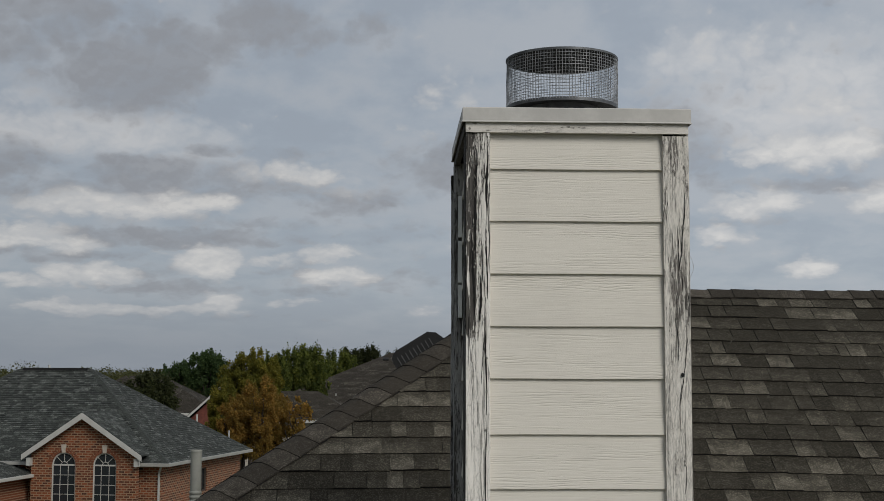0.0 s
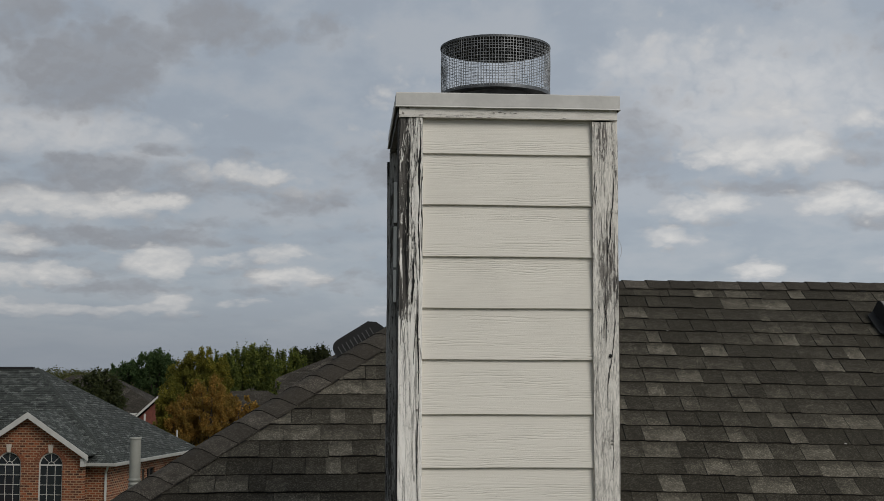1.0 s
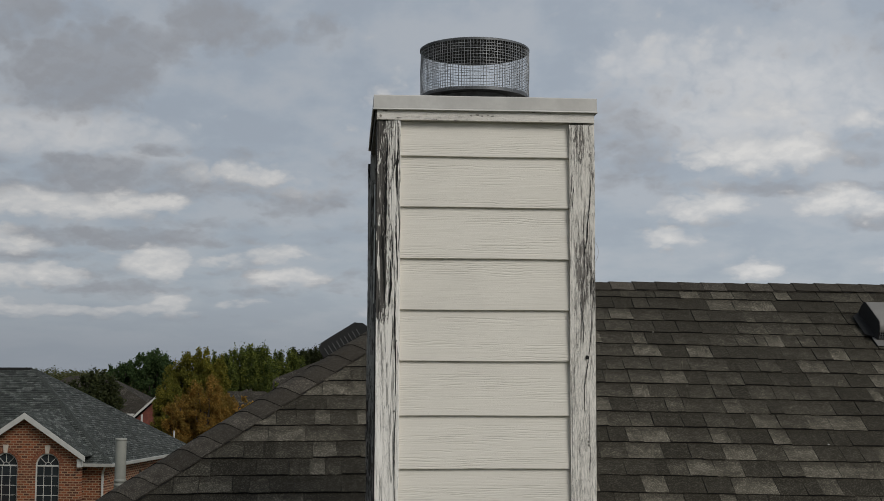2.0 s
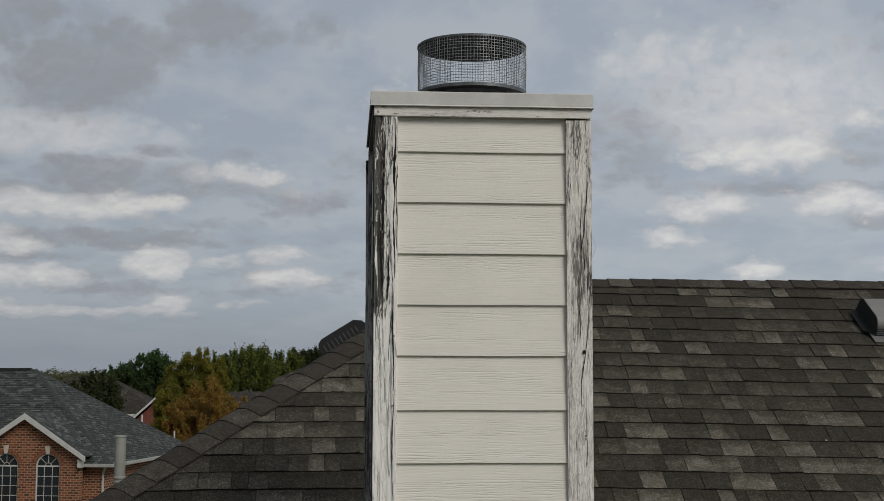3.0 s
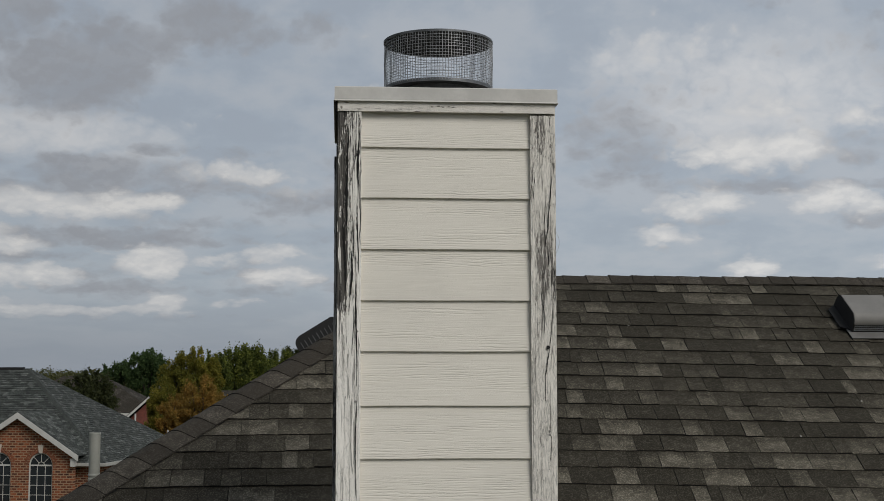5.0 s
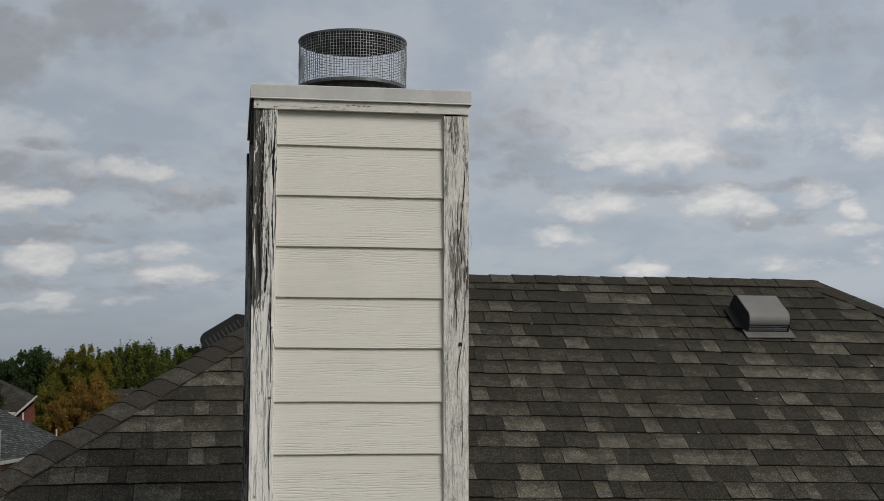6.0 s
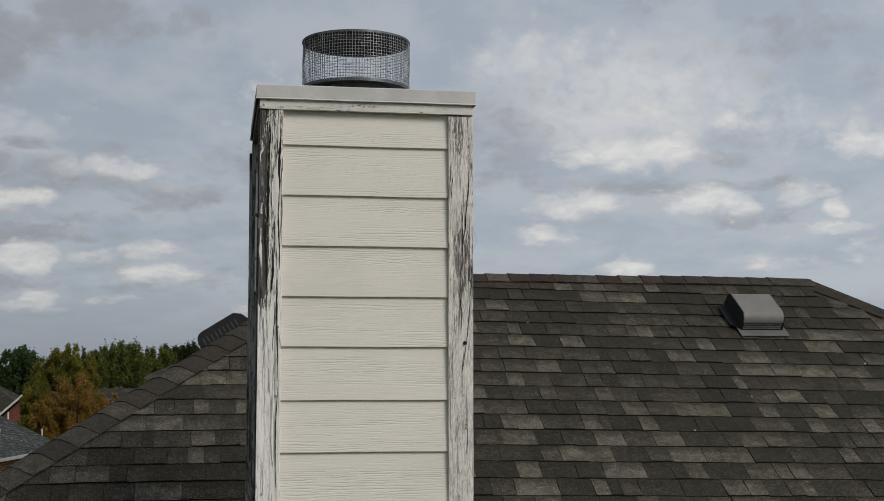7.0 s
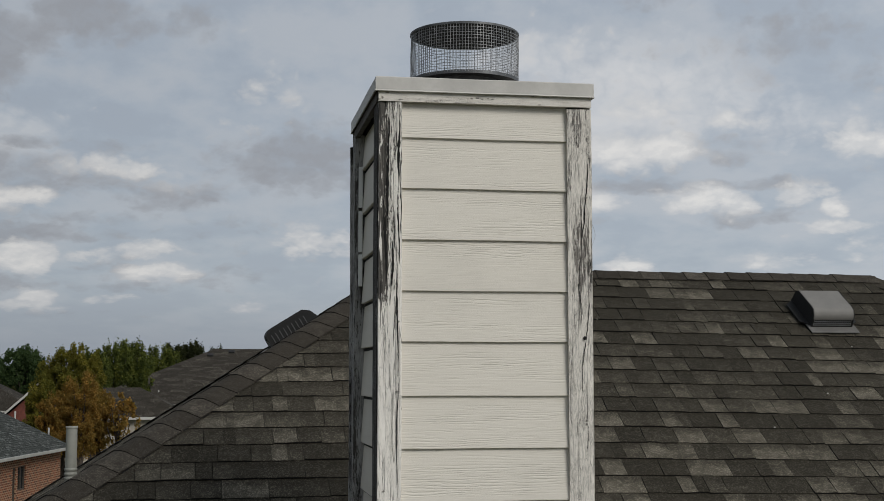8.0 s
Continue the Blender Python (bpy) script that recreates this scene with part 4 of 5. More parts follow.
# ---- neighbour: brick house with a hip roof and a front gable ----
def roof_rows(verts, faces, a, b, up, n, pitch=0.145, width=(0.22, 0.36), lift=0.012, clip=None, rng=None):
    """Shingle tabs over a slope as thin wedges. a, b: ends of the eave line; up: unit vector up the slope; n: its normal; clip: lower and upper x share per row."""
    a, b, up, n = Vector(a), Vector(b), Vector(up), Vector(n)
    along = (b - a).normalized()
    length = (b - a).length
    j = 0
    while True:
        lo, hi = clip((j + 1.15) * pitch, length)
        if hi - lo < 0.05:
            return
        x = lo - rng.random() * 0.1
        while x < hi:
            w = rng.uniform(*width)
            x0, x1 = max(lo, x), min(hi, x + w - 0.003)
            if x1 - x0 > 0.02:
                h = lift * rng.uniform(0.6, 1.1)
                p = a + up * (j * pitch + rng.uniform(-0.003, 0.003))
                k = len(verts)
                for s in (x0, x1):
                    for d, t in ((0.0, 0.0), (0.0, h), (pitch * 1.15, 0.002)):
                        verts.append(tuple(p + along * s + up * d + n * t))
                faces += [(k + 1, k + 4, k + 5, k + 2), (k, k + 3, k + 4, k + 1), (k, k + 1, k + 2), (k + 3, k + 5, k + 4)]
            x += w
        j += 1


def hip_roof(name, x0, x1, y0, y1, z, slope, material, parent, rng, label="", pitch=0.145, width=(0.25, 0.4), lift=0.014):
    """A shingled hip roof over a rectangle, with its ridge along x, as one mesh of tabs over a deck."""
    run = (y1 - y0) / 2
    top = z + run * slope
    ym = (y0 + y1) / 2
    verts = [(x0, y0, z), (x1, y0, z), (x1, y1, z), (x0, y1, z), (x0 + run, ym, top), (x1 - run, ym, top)]
    faces = [(0, 1, 5, 4), (1, 2, 5), (2, 3, 4, 5), (3, 0, 4), (3, 2, 1, 0)]
    c = 1 / math.hypot(1, slope)
    full = run / c
    for a, b, inward in (((x0, y0), (x1, y0), (0, 1)), ((x1, y0), (x1, y1), (-1, 0)), ((x1, y1), (x0, y1), (0, -1)), ((x0, y1), (x0, y0), (1, 0))):
        up = (inward[0] * c, inward[1] * c, slope * c)
        nn = (-inward[0] * slope * c, -inward[1] * slope * c, c)
        roof_rows(verts, faces, (*a, z), (*b, z), up, nn, pitch, width, lift, lambda d, ln: (d * c, ln - d * c) if d < full else (0, 0), rng)
    ob = link_mesh(name, verts, faces, material, parent)
    if label:
        ob["label"] = label
    return ob, top


def hip_caps(parent, x0, x1, y0, y1, z, slope, material, w=0.14):
    """Cap strips along the hips and the ridge."""
    run = (y1 - y0) / 2
    top, ym = z + run * slope, (y0 + y1) / 2
    p, q = Vector((x0 + run, ym, top)), Vector((x1 - run, ym, top))
    for a, b in ((Vector((x0, y0, z)), p), (Vector((x0, y1, z)), p), (Vector((x1, y0, z)), q), (Vector((x1, y1, z)), q), (p, q)):
        d = (b - a).normalized()
        s = d.cross(Vector((0, 0, 1))).normalized()
        drop = slope * 0.70 if abs(d.z) > 0.01 else slope
        bm = bmesh.new()
        prism(bm, [a + s * w + Vector((0, 0, 0.02 - w * drop)), a + Vector((0, 0, 0.035)), a - s * w + Vector((0, 0, 0.02 - w * drop)), a - Vector((0, 0, 0.05))], b - a)
        part("ridge_cap", bm, material, parent)


rng = random.Random(4)
near = empty("house", pose(-10.07, 52.9, 0, 0, 0, -10.8))
tagged(near, "single-storey red brick house with a grey-green hip roof and front gable", "house")
NX0, NY1, NE = -15.6, 11.9, 3.5
hip_roof("roof", NX0, 0.0, 0.0, NY1, NE, 0.66, N_ROOF, near, rng, "grey-green shingle hip roof", width=(0.14, 0.32), lift=0.028)
hip_caps(near, NX0, 0.0, 0.0, NY1, NE, 0.66, N_ROOF)
part("ridge_vent", box(-9.4, -6.2, 5.85, 6.05, NE + 3.90, NE + 4.02), VENT_DARK, near, "dark ridge vent strip")
WX0, WX1, WY = NX0 + 0.4, -0.42, 0.42
# the front wall with its gable; arched openings go through it
GX, GZ, GHALF = -3.62, 5.42, 2.35
gs = 0.665                        # pitch of the front gable
WIN = [(-4.52, 0.53), (-2.70, 0.52)]
WIN_SILL, WIN_SPRING = 1.35, 3.40


def arch(cx, half, z0, zs, n=14, grow=0.0):
    pts = [(cx - half - grow, z0 - grow), (cx + half + grow, z0 - grow)]
    pts += [(cx + (half + grow) * math.cos(math.pi * k / n), zs + (half + grow) * math.sin(math.pi * k / n)) for k in range(n + 1)]
    return pts


def wall_with_holes(outline, holes, y0, y1):
    """A wall slab in the xz plane with openings cut through it."""
    bm = bmesh.new()
    edges, rims = [], []
    for loop in [outline] + holes:
        v = [bm.verts.new((x, y0, z)) for x, z in loop]
        es = [bm.edges.new((v[i], v[(i + 1) % len(v)])) for i in range(len(v))]
        edges += es
    bmesh.ops.triangle_fill(bm, edges=edges, use_beauty=True, use_dissolve=False)
    front = bm.faces[:]
    r = bmesh.ops.extrude_face_region(bm, geom=front)
    bmesh.ops.translate(bm, verts=[g for g in r["geom"] if isinstance(g, bmesh.types.BMVert)], vec=(0, y1 - y0, 0))
    return bm


g0, g1 = GX - GHALF, GX + GHALF
part("wall", wall_with_holes([(WX0, 0.0), (WX1, 0.0), (WX1, NE - 0.05), (WX0, NE - 0.05)], [[(g0 + 0.2, 0.3), (g1 - 0.2, 0.3), (g1 - 0.2, NE - 0.3), (g0 + 0.2, NE - 0.3)]], WY, WY + 0.24), BRICK, near, "red brick front wall")
WALL_Y, WY = WY, -0.16
part("gable_wall", wall_with_holes([(g0, 0.0), (g1, 0.0), (g1, GZ - gs * GHALF), (GX, GZ), (g0, GZ - gs * GHALF)], [arch(cx, hw, WIN_SILL, WIN_SPRING) for cx, hw in WIN], WY, WY + 0.24), BRICK, near, "red brick gable wall with arched windows")
SIDE_HOLES = [(4.62, 5.05, 1.0, 2.95), (5.30, 6.35, 1.9, 2.95)]
bm = wall_with_holes([(WALL_Y + 0.24, 0.0), (NY1 - 0.4, 0.0), (NY1 - 0.4, NE - 0.05), (WALL_Y + 0.24, NE - 0.05)], [[(a, c), (b, c), (b, d), (a, d)] for a, b, c, d in SIDE_HOLES], 0.0, 0.24)
bm.transform(Matrix.Translation((WX1, 0, 0)) @ Matrix.Rotation(radians(90), 4, "Z"))
part("wall", bm, BRICK_SIDE, near, "red brick side wall")
part("wall", box(WX0, WX0 + 0.24, WY + 0.24, NY1 - 0.4, 0, NE - 0.05), BRICK_SIDE, near)
part("wall", box(WX0, WX1 - 0.24, NY1 - 0.64, NY1 - 0.4, 0, NE - 0.05), BRICK, near)
part("soldier_course", box(g1, WX1, WALL_Y - 0.012, WALL_Y, NE - 0.42, NE - 0.22), BRICK, near)
for cx, hw in WIN:
    w = empty("window")
    w.parent = near
    w["label"] = "arched white window with muntin bars"
    bm = wall_with_holes(arch(cx, hw, WIN_SILL, WIN_SPRING), [arch(cx, hw - 0.05, WIN_SILL + 0.05, WIN_SPRING)], WY + 0.06, WY + 0.13)
    part("frame", bm, WHITE, w)
    part("pane", wall_with_holes(arch(cx, hw - 0.04, WIN_SILL + 0.04, WIN_SPRING), [], WY + 0.10, WY + 0.115), GLASS, w, "dark glass")
    bm = box(cx - hw, cx + hw, WY + 0.07, WY + 0.095, WIN_SPRING - 0.03, WIN_SPRING + 0.03)
    for k in (-1, 1):
        slab(bm, cx + k * hw / 3 - 0.010, cx + k * hw / 3 + 0.010, WY + 0.08, WY + 0.097, WIN_SILL, WIN_SPRING)
    z = WIN_SPRING - 0.42
    while z > WIN_SILL:
        slab(bm, cx - hw, cx + hw, WY + 0.08, WY + 0.097, z - 0.010, z + 0.010)
        z -= 0.40
    part("muntin", bm, WHITE, w)
    v, f = [], []
    for deg in (45, 90, 135):
        a = radians(deg)
        rod(v, f, (cx + 0.12 * math.cos(a), WY + 0.088, WIN_SPRING + 0.12 * math.sin(a)), (cx + hw * math.cos(a), WY + 0.088, WIN_SPRING + hw * math.sin(a)), 0.013)
    for k in range(8):
        a, c = math.pi * k / 8, math.pi * (k + 1) / 8
        rod(v, f, (cx + 0.14 * math.cos(a), WY + 0.088, WIN_SPRING + 0.14 * math.sin(a)), (cx + 0.14 * math.cos(c), WY + 0.088, WIN_SPRING + 0.14 * math.sin(c)), 0.013)
    link_mesh("sunburst_bar", v, f, WHITE, w)
    # rowlock brick arch and keystone
    for k in range(17):
        a = math.pi * (k + 0.5) / 17
        if k == 8:
            continue
        bm = box(-0.04, 0.04, WY - 0.015, WY + 0.02, hw + 0.01, hw + 0.19)
        bm.transform(Matrix.Translation((cx, 0, WIN_SPRING)) @ Matrix.Rotation(math.pi / 2 - a, 4, "Y"))
        part("arch_brick", bm, ARCH_BRICK, near)
    bm = bmesh.new()
    prism(bm, [(cx - 0.075, WY - 0.05, WIN_SPRING + hw - 0.01), (cx + 0.075, WY - 0.05, WIN_SPRING + hw - 0.01), (cx + 0.11, WY - 0.05, WIN_SPRING + hw + 0.33), (cx - 0.11, WY - 0.05, WIN_SPRING + hw + 0.33)], (0, 0.08, 0))
    part("keystone", bm, STONE, near, "pale cast-stone keystone")
for a, b, c, d in SIDE_HOLES:
    w = empty("window")
    w.parent = near
    part("pane", box(WX1 - 0.15, WX1 - 0.13, a, b, c, d), GLASS, w)
    bm = box(WX1 - 0.12, WX1 - 0.05, a, a + 0.05, c, d)
    for q in ((b - 0.05, b, c, d), (a, b, c, c + 0.05), (a, b, d - 0.05, d), ((a + b) / 2 - 0.02, (a + b) / 2 + 0.02, c, d)):
        slab(bm, WX1 - 0.12, WX1 - 0.05, *q)
    part("frame", bm, BARK, w, "dark brown window frame")
# gable roof: two slopes that die into the main roof, white rakes
FOOT = 1.15                       # how far the gable eaves run back to the main roof
for s in (-1, 1):
    verts, faces = [], []
    top = Vector((GX, WY - 0.32, GZ + 0.20))
    depth = (GZ + 0.20 - NE) / 0.66 + 0.3
    foot = Vector((GX + s * (GHALF + 0.30), WY - 0.32, GZ + 0.20 - gs * (GHALF + 0.30)))
    bm = bmesh.new()
    prism(bm, [foot, top, top + Vector((0, depth, 0)), foot + Vector((0, FOOT, 0))], (0, 0, -0.05))
    part("gable_roof", bm, N_ROOF, near)
    c = 1 / math.hypot(1, gs)
    if s < 0:
        a, b, up = foot + Vector((0, FOOT, 0.0)), foot, (c, 0, gs * c)
    else:
        a, b, up = foot, foot + Vector((0, FOOT, 0)), (-c, 0, gs * c)
    span = (GHALF + 0.30) / c
    if s < 0:
        clip = lambda d, ln: (-(depth - FOOT) * d / span, ln) if d < span else (0, 0)
    else:
        clip = lambda d, ln: (0, ln + (depth - FOOT) * d / span) if d < span else (0, 0)
    roof_rows(verts, faces, a, b, up, (-up[2] if s < 0 else up[2], 0, c), 0.145, (0.25, 0.4), 0.014, clip, rng)
    link_mesh("gable_shingles", verts, faces, N_ROOF, near)
    bm = bmesh.new()
    d = (foot - top)
    prism(bm, [top + Vector((0, -0.03, -0.02)), foot + Vector((0, -0.03, -0.02)), foot + Vector((0, -0.03, -0.25)), top + Vector((0, -0.03, -0.28))], (0, 0.06, 0))
    part("rake_board", bm, WHITE, near, "white rake board")
    bm = box(min(GX + s * (GHALF - 0.06), GX + s * (GHALF + 0.12)), max(GX + s * (GHALF - 0.06), GX + s * (GHALF + 0.12)), WY - 0.24, WY, NE - 0.13, foot.z - 0.16)
    part("cornice_return", bm, WHITE, near)
WY = WALL_Y
# gutters and downspouts
for x0, x1, y0, y1 in ((g1 - 0.02, 0.03, -0.10, 0.02), (-0.02, 0.10, -0.10, NY1), (NX0, g0 + 0.02, -0.10, 0.02)):
    part("gutter", box(x0, x1, y0, y1, NE - 0.13, NE + 0.01, 0.02), GUTTER, near, "dull white metal gutter")
    part("soffit", box(min(x0, x1), max(x0, x1) if y1 < 1 else x1 - 0.1, max(y0, 0.0), max(WY, y1) if y1 < 1 else y1, NE - 0.10, NE - 0.07), WHITE, near)
for x in (WX1 - 0.08, WX0 + 8.0 - 1.55):
    v, f = [], []
    rod(v, f, (x + 0.25, -0.05, NE - 0.1), (x, WY - 0.07, NE - 0.42), 0.05)
    rod(v, f, (x, WY - 0.06, NE - 0.40), (x, WY - 0.06, 0.1), 0.05)
    link_mesh("downspout", v, f, WHITE, near)["label"] = "white downspout"
part("roof_slot_vent", box(-4.62, -3.95, 2.95, 3.12, NE + 1.94, NE + 2.08), VENT_DARK, near, "flat dark roof vent")
for x, y, z, r in ((-2.2, 9.95, 5.28, 0.045), (-0.95, 11.2, 4.45, 0.04), (-8.2, 6.1, 7.66, 0.05)):
    v, f = [], []
    rod(v, f, (x, y, z - 0.8), (x, y, z), r, 8)
    link_mesh("stack_pipe", v, f, WHITE, near)["label"] = "short white pipe through the roof"
# lower wing in front, with its own eave
wing = empty("garage_wing")
wing.parent = near
wing["label"] = "lower brick wing with a white eave"
part("wing_wall", box(-13.5, -6.35, -4.6, WY, 0.0, 2.9), BRICK, wing)
hip_roof("wing_roof", -14.0, -5.95, -5.0, 1.2, 3.0, 0.36, N_ROOF, wing, rng)
part("wing_gutter", box(-5.97, -5.84, -5.0, WY, 2.86, 3.0, 0.02), WHITE, wing)


# ---- farther houses ----
def far_house(x, y, turn, w, d, eave, slope, wall_mat, label, gable=False):
    h = empty("house", pose(x, y, 0, 0, 0, turn))
    tagged(h, label, "house")
    part("wall", box(-w / 2 + 0.4, w / 2 - 0.4, -d / 2 + 0.4, d / 2 - 0.4, 0, eave), wall_mat, h)
    if gable:
        top = eave + slope * d / 2
        for s in (-1, 1):
            verts, faces = [], []
            c = 1 / math.hypot(1, slope)
            a, b = Vector((-w / 2, s * d / 2, eave)), Vector((w / 2, s * d / 2, eave))
            if s > 0:
                a, b = b, a
            full = d / 2 / c
            verts += [tuple(a), tuple(b), (b.x, 0, top), (a.x, 0, top)]
            faces.append((0, 1, 2, 3))
            roof_rows(verts, faces, a, b, (0, -s * c, slope * c), (0, s * slope * c, c), 0.3, (0.6, 0.9), 0.008, lambda q, ln: (0, ln) if q < full else (0, 0), rng)
            link_mesh("roof", verts, faces, FAR_ROOF, h)
            for e in (-1, 1):
                bm = bmesh.new()
                prism(bm, [(e * w / 2, s * d / 2, eave - 0.05), (e * w / 2, 0, top - 0.02), (e * w / 2, 0, top - 0.22), (e * w / 2, s * d / 2, eave - 0.23)], (e * 0.08, 0, 0))
                part("rake_board", bm, WHITE, h, "white rake board")
        for e in (-1, 1):
            bm = bmesh.new()
            prism(bm, [(e * (w / 2 - 0.4), -d / 2 + 0.4, eave), (e * (w / 2 - 0.4), d / 2 - 0.4, eave), (e * (w / 2 - 0.4), 0, top - 0.3)], (-e * 0.2, 0, 0))
            part("gable_wall", bm, wall_mat, h)
    else:
        hip_roof("roof", -w / 2, w / 2, -d / 2, d / 2, eave, slope, FAR_ROOF, h, rng, "", 0.3, (0.5, 0.9), 0.008)
    for s in (-1, 1):
        part("fascia", box(-w / 2, w / 2, s * (d / 2 + 0.02) - 0.06, s * (d / 2 + 0.02) + 0.06, eave - 0.18, eave), WHITE, h, "white eave fascia")
    return h


far_house(-12.7, 97.0, 90, 12.0, 5.4, 4.15, 0.9, FAR_BRICK, "far red brick gable with white rakes and a brown roof", True)
far_house(-20.5, 104.0, 0, 13.0, 10.0, 4.4, 0.56, FAR_BRICK, "far brick house with a brown hip roof")
far_house(1.1, 112.0, 0, 25.5, 21.2, 4.77, 0.42, STUCCO, "far pale house with a wide brown hip roof")
far_house(-7.6, 94.3, 0, 10.0, 7.2, 4.15, 0.55, STUCCO, "low wing of a far house with a brown hip roof")
for x, y, z in ((-1.4, 110.6, 8.62), (0.37, 111.3, 8.92)):
    turtle = empty("roof_vent", pose(x, y, z, 22, 0, 0))
    tagged(turtle, "small dark vent on the far brown roof", "roof vent", "far roof vents")
    part("hood", box(-0.25, 0.25, -0.25, 0.25, -0.3, 0.16, 0.05), VENT_DARK, turtle)
stack = empty("vent_pipe", pose(-5.3, 103.6, 5.4))
tagged(stack, "thin white pipe on the far brown roof", "vent pipe")
bm = bmesh.new()
tube(bm, [((0, 0, -0.3), 0.05), ((0, 0, 0.42), 0.05), ((0, 0, 0.45), 0.04)], 8, True)
part("pipe", bm, WHITE, stack)


# ---- trees ----
def tree(x, y, height, spread, low, leaf, label, seed, lobes=9, leaves=7000, size=0.2, tall=1.0, group="yard trees", spikes=0, upright=0.4):
    """Tapered trunk, limbs, and a crown of many small leaves round uneven lobes."""
    g = random.Random(seed)
    nr = np.random.RandomState(seed)
    t = empty("tree", pose(x, y, 0))
    tagged(t, label, "tree", group)
    bm = bmesh.new()
    tube(bm, [((0.05 * math.sin(k), 0.05 * math.cos(k * 1.7), height * 0.8 * k / 6), 0.24 * (1 - k / 6.6)) for k in range(7)], 8, True)
    part("trunk", bm, BARK, t)
    cores = []
    mid, tallness = (height + low) / 2, (height - low) / 2
    for k in range(lobes):
        u = 1 - 2 * (k + 0.5) / lobes
        a = 2.4 * k + g.random() * 0.8
        q = math.sqrt(max(0.0, 1 - u * u)) * g.uniform(0.5, 0.72)
        r = spread * g.uniform(0.28, 0.44)
        cores.append((spread * q * math.cos(a), spread * q * math.sin(a), mid + tallness * 0.70 * u * g.uniform(0.85, 1.1), r, r * g.uniform(0.8, 1.15) * tall))
    cores.append((0, 0, mid, spread * 0.5, tallness * 0.6))
    for k in range(spikes):
        a, q = g.random() * 6.28, spread * g.uniform(0.1, 0.85)
        rz = tallness * g.uniform(0.22, 0.45)
        cores.append((q * math.cos(a), q * math.sin(a), height - rz - tallness * g.uniform(-0.05, 0.35), spread * g.uniform(0.05, 0.12), rz))
    v, f = [], []
    for cx, cy, cz, r, rz in cores:
        rod(v, f, (0, 0, max(0.8, cz * 0.55)), (cx * 0.8, cy * 0.8, cz), 0.028, 5)
    link_mesh("limb", v, f, BARK, t)
    cores = np.array(cores)
    # every lobe carries many small sprays of leaves, so that gaps and shade open between them
    sprays = max(60, leaves // 70)
    pick = nr.choice(len(cores), sprays, p=cores[:, 3] * cores[:, 4] / (cores[:, 3] * cores[:, 4]).sum())
    d = nr.normal(size=(sprays, 3))
    d /= np.linalg.norm(d, axis=1)[:, None]
    out = nr.uniform(0.30, 1.0, sprays) ** 0.5 * (1 + 0.10 * nr.normal(size=sprays))
    hub = cores[pick, :3] + d * out[:, None] * np.c_[cores[pick, 3], cores[pick, 3], cores[pick, 4]]
    reach = spread * nr.uniform(0.07, 0.15, sprays)[:, None] * np.array((0.8, 0.8, 1.0 + 0.5 * upright))
    which = nr.randint(0, sprays, leaves)
    d = nr.normal(size=(leaves, 3))
    pos = hub[which] + d * reach[which] * 0.62
    e1 = nr.normal(size=(leaves, 3)) + d * 0.3
    e1 /= np.linalg.norm(e1, axis=1)[:, None]
    e2 = np.cross(e1, nr.normal(size=(leaves, 3)))
    e2 /= np.linalg.norm(e2, axis=1)[:, None]
    s = size * nr.uniform(0.5, 1.25, leaves)[:, None]
    quad = np.stack([pos - e1 * s, pos + e2 * s * 0.55, pos + e1 * s, pos - e2 * s * 0.55], 1).reshape(-1, 3)
    me = bpy.data.meshes.new("crown")
    me.from_pydata(quad.tolist(), [], np.arange(leaves * 4).reshape(-1, 4).tolist())
    me.materials.append(leaf)
    crown = new("crown", me)
    crown.parent = t
    return t


def at(px_az, dist):
    """Plan position at an azimuth in degrees and a distance from the camera's start."""
    a = radians(px_az)
    return -0.45 + dist * math.sin(a), -4.6 + dist * math.cos(a)


def grove(az, dist, top_el, half, leaf, label, seed, **kw):
    x, y = at(az, dist)
    h = 7.05 + dist * math.tan(radians(top_el))
    spread = dist * math.tan(radians(half))
    tree(x, y, h, spread, max(0.8, h - spread * kw.pop("depth", 2.2)), leaf, label, seed, **kw)


grove(-10.4, 84, 0.20, 1.6, LEAF_DARK, "dark green broad tree behind the brick house", 11, leaves=22000, lobes=14, size=0.12)
grove(-12.9, 96, 0.05, 1.4, LEAF_DARK, "dark green tree behind the brick house", 12, lobes=12, leaves=16000, size=0.12)
grove(-7.85, 125, 1.25, 1.0, LEAF_GREEN, "round bright green tree behind the houses", 13, size=0.12, leaves=16000, lobes=13)
grove(-9.1, 130, 0.75, 0.8, LEAF_GREEN, "small green tree behind the houses", 14, lobes=12, size=0.12, leaves=9000)
for k, (a, dist, el, hw) in enumerate(((-7.0, 84, 0.95, 0.9), (-6.1, 83, 1.50, 0.85), (-5.3, 85, 1.05, 0.7), (-7.3, 82, 0.0, 0.7))):
    grove(a, dist, el, hw, LEAF_GOLD, "olive-golden autumn tree in a back yard", 40 + k, spikes=4, depth=4.0, leaves=24000, size=0.062, lobes=13)
for k, (a, dist, el, hw) in enumerate(((-6.45, 77, -0.05, 0.9), (-5.75, 75, 0.3, 1.0), (-5.1, 77, -0.15, 0.85), (-6.9, 75, -0.75, 0.7))):
    grove(a, dist, el, hw, LEAF_RUST, "rust-orange autumn tree in a back yard", 50 + k, spikes=3, depth=4.2, leaves=24000, size=0.052, lobes=14)
grove(-3.45, 104.3, 0.75, 0.75, LEAF_POPLAR, "yellow-green tree between the far roofs", 27, tall=1.2, depth=3.4, spikes=9, upright=1.8, leaves=15000, size=0.10, lobes=14)
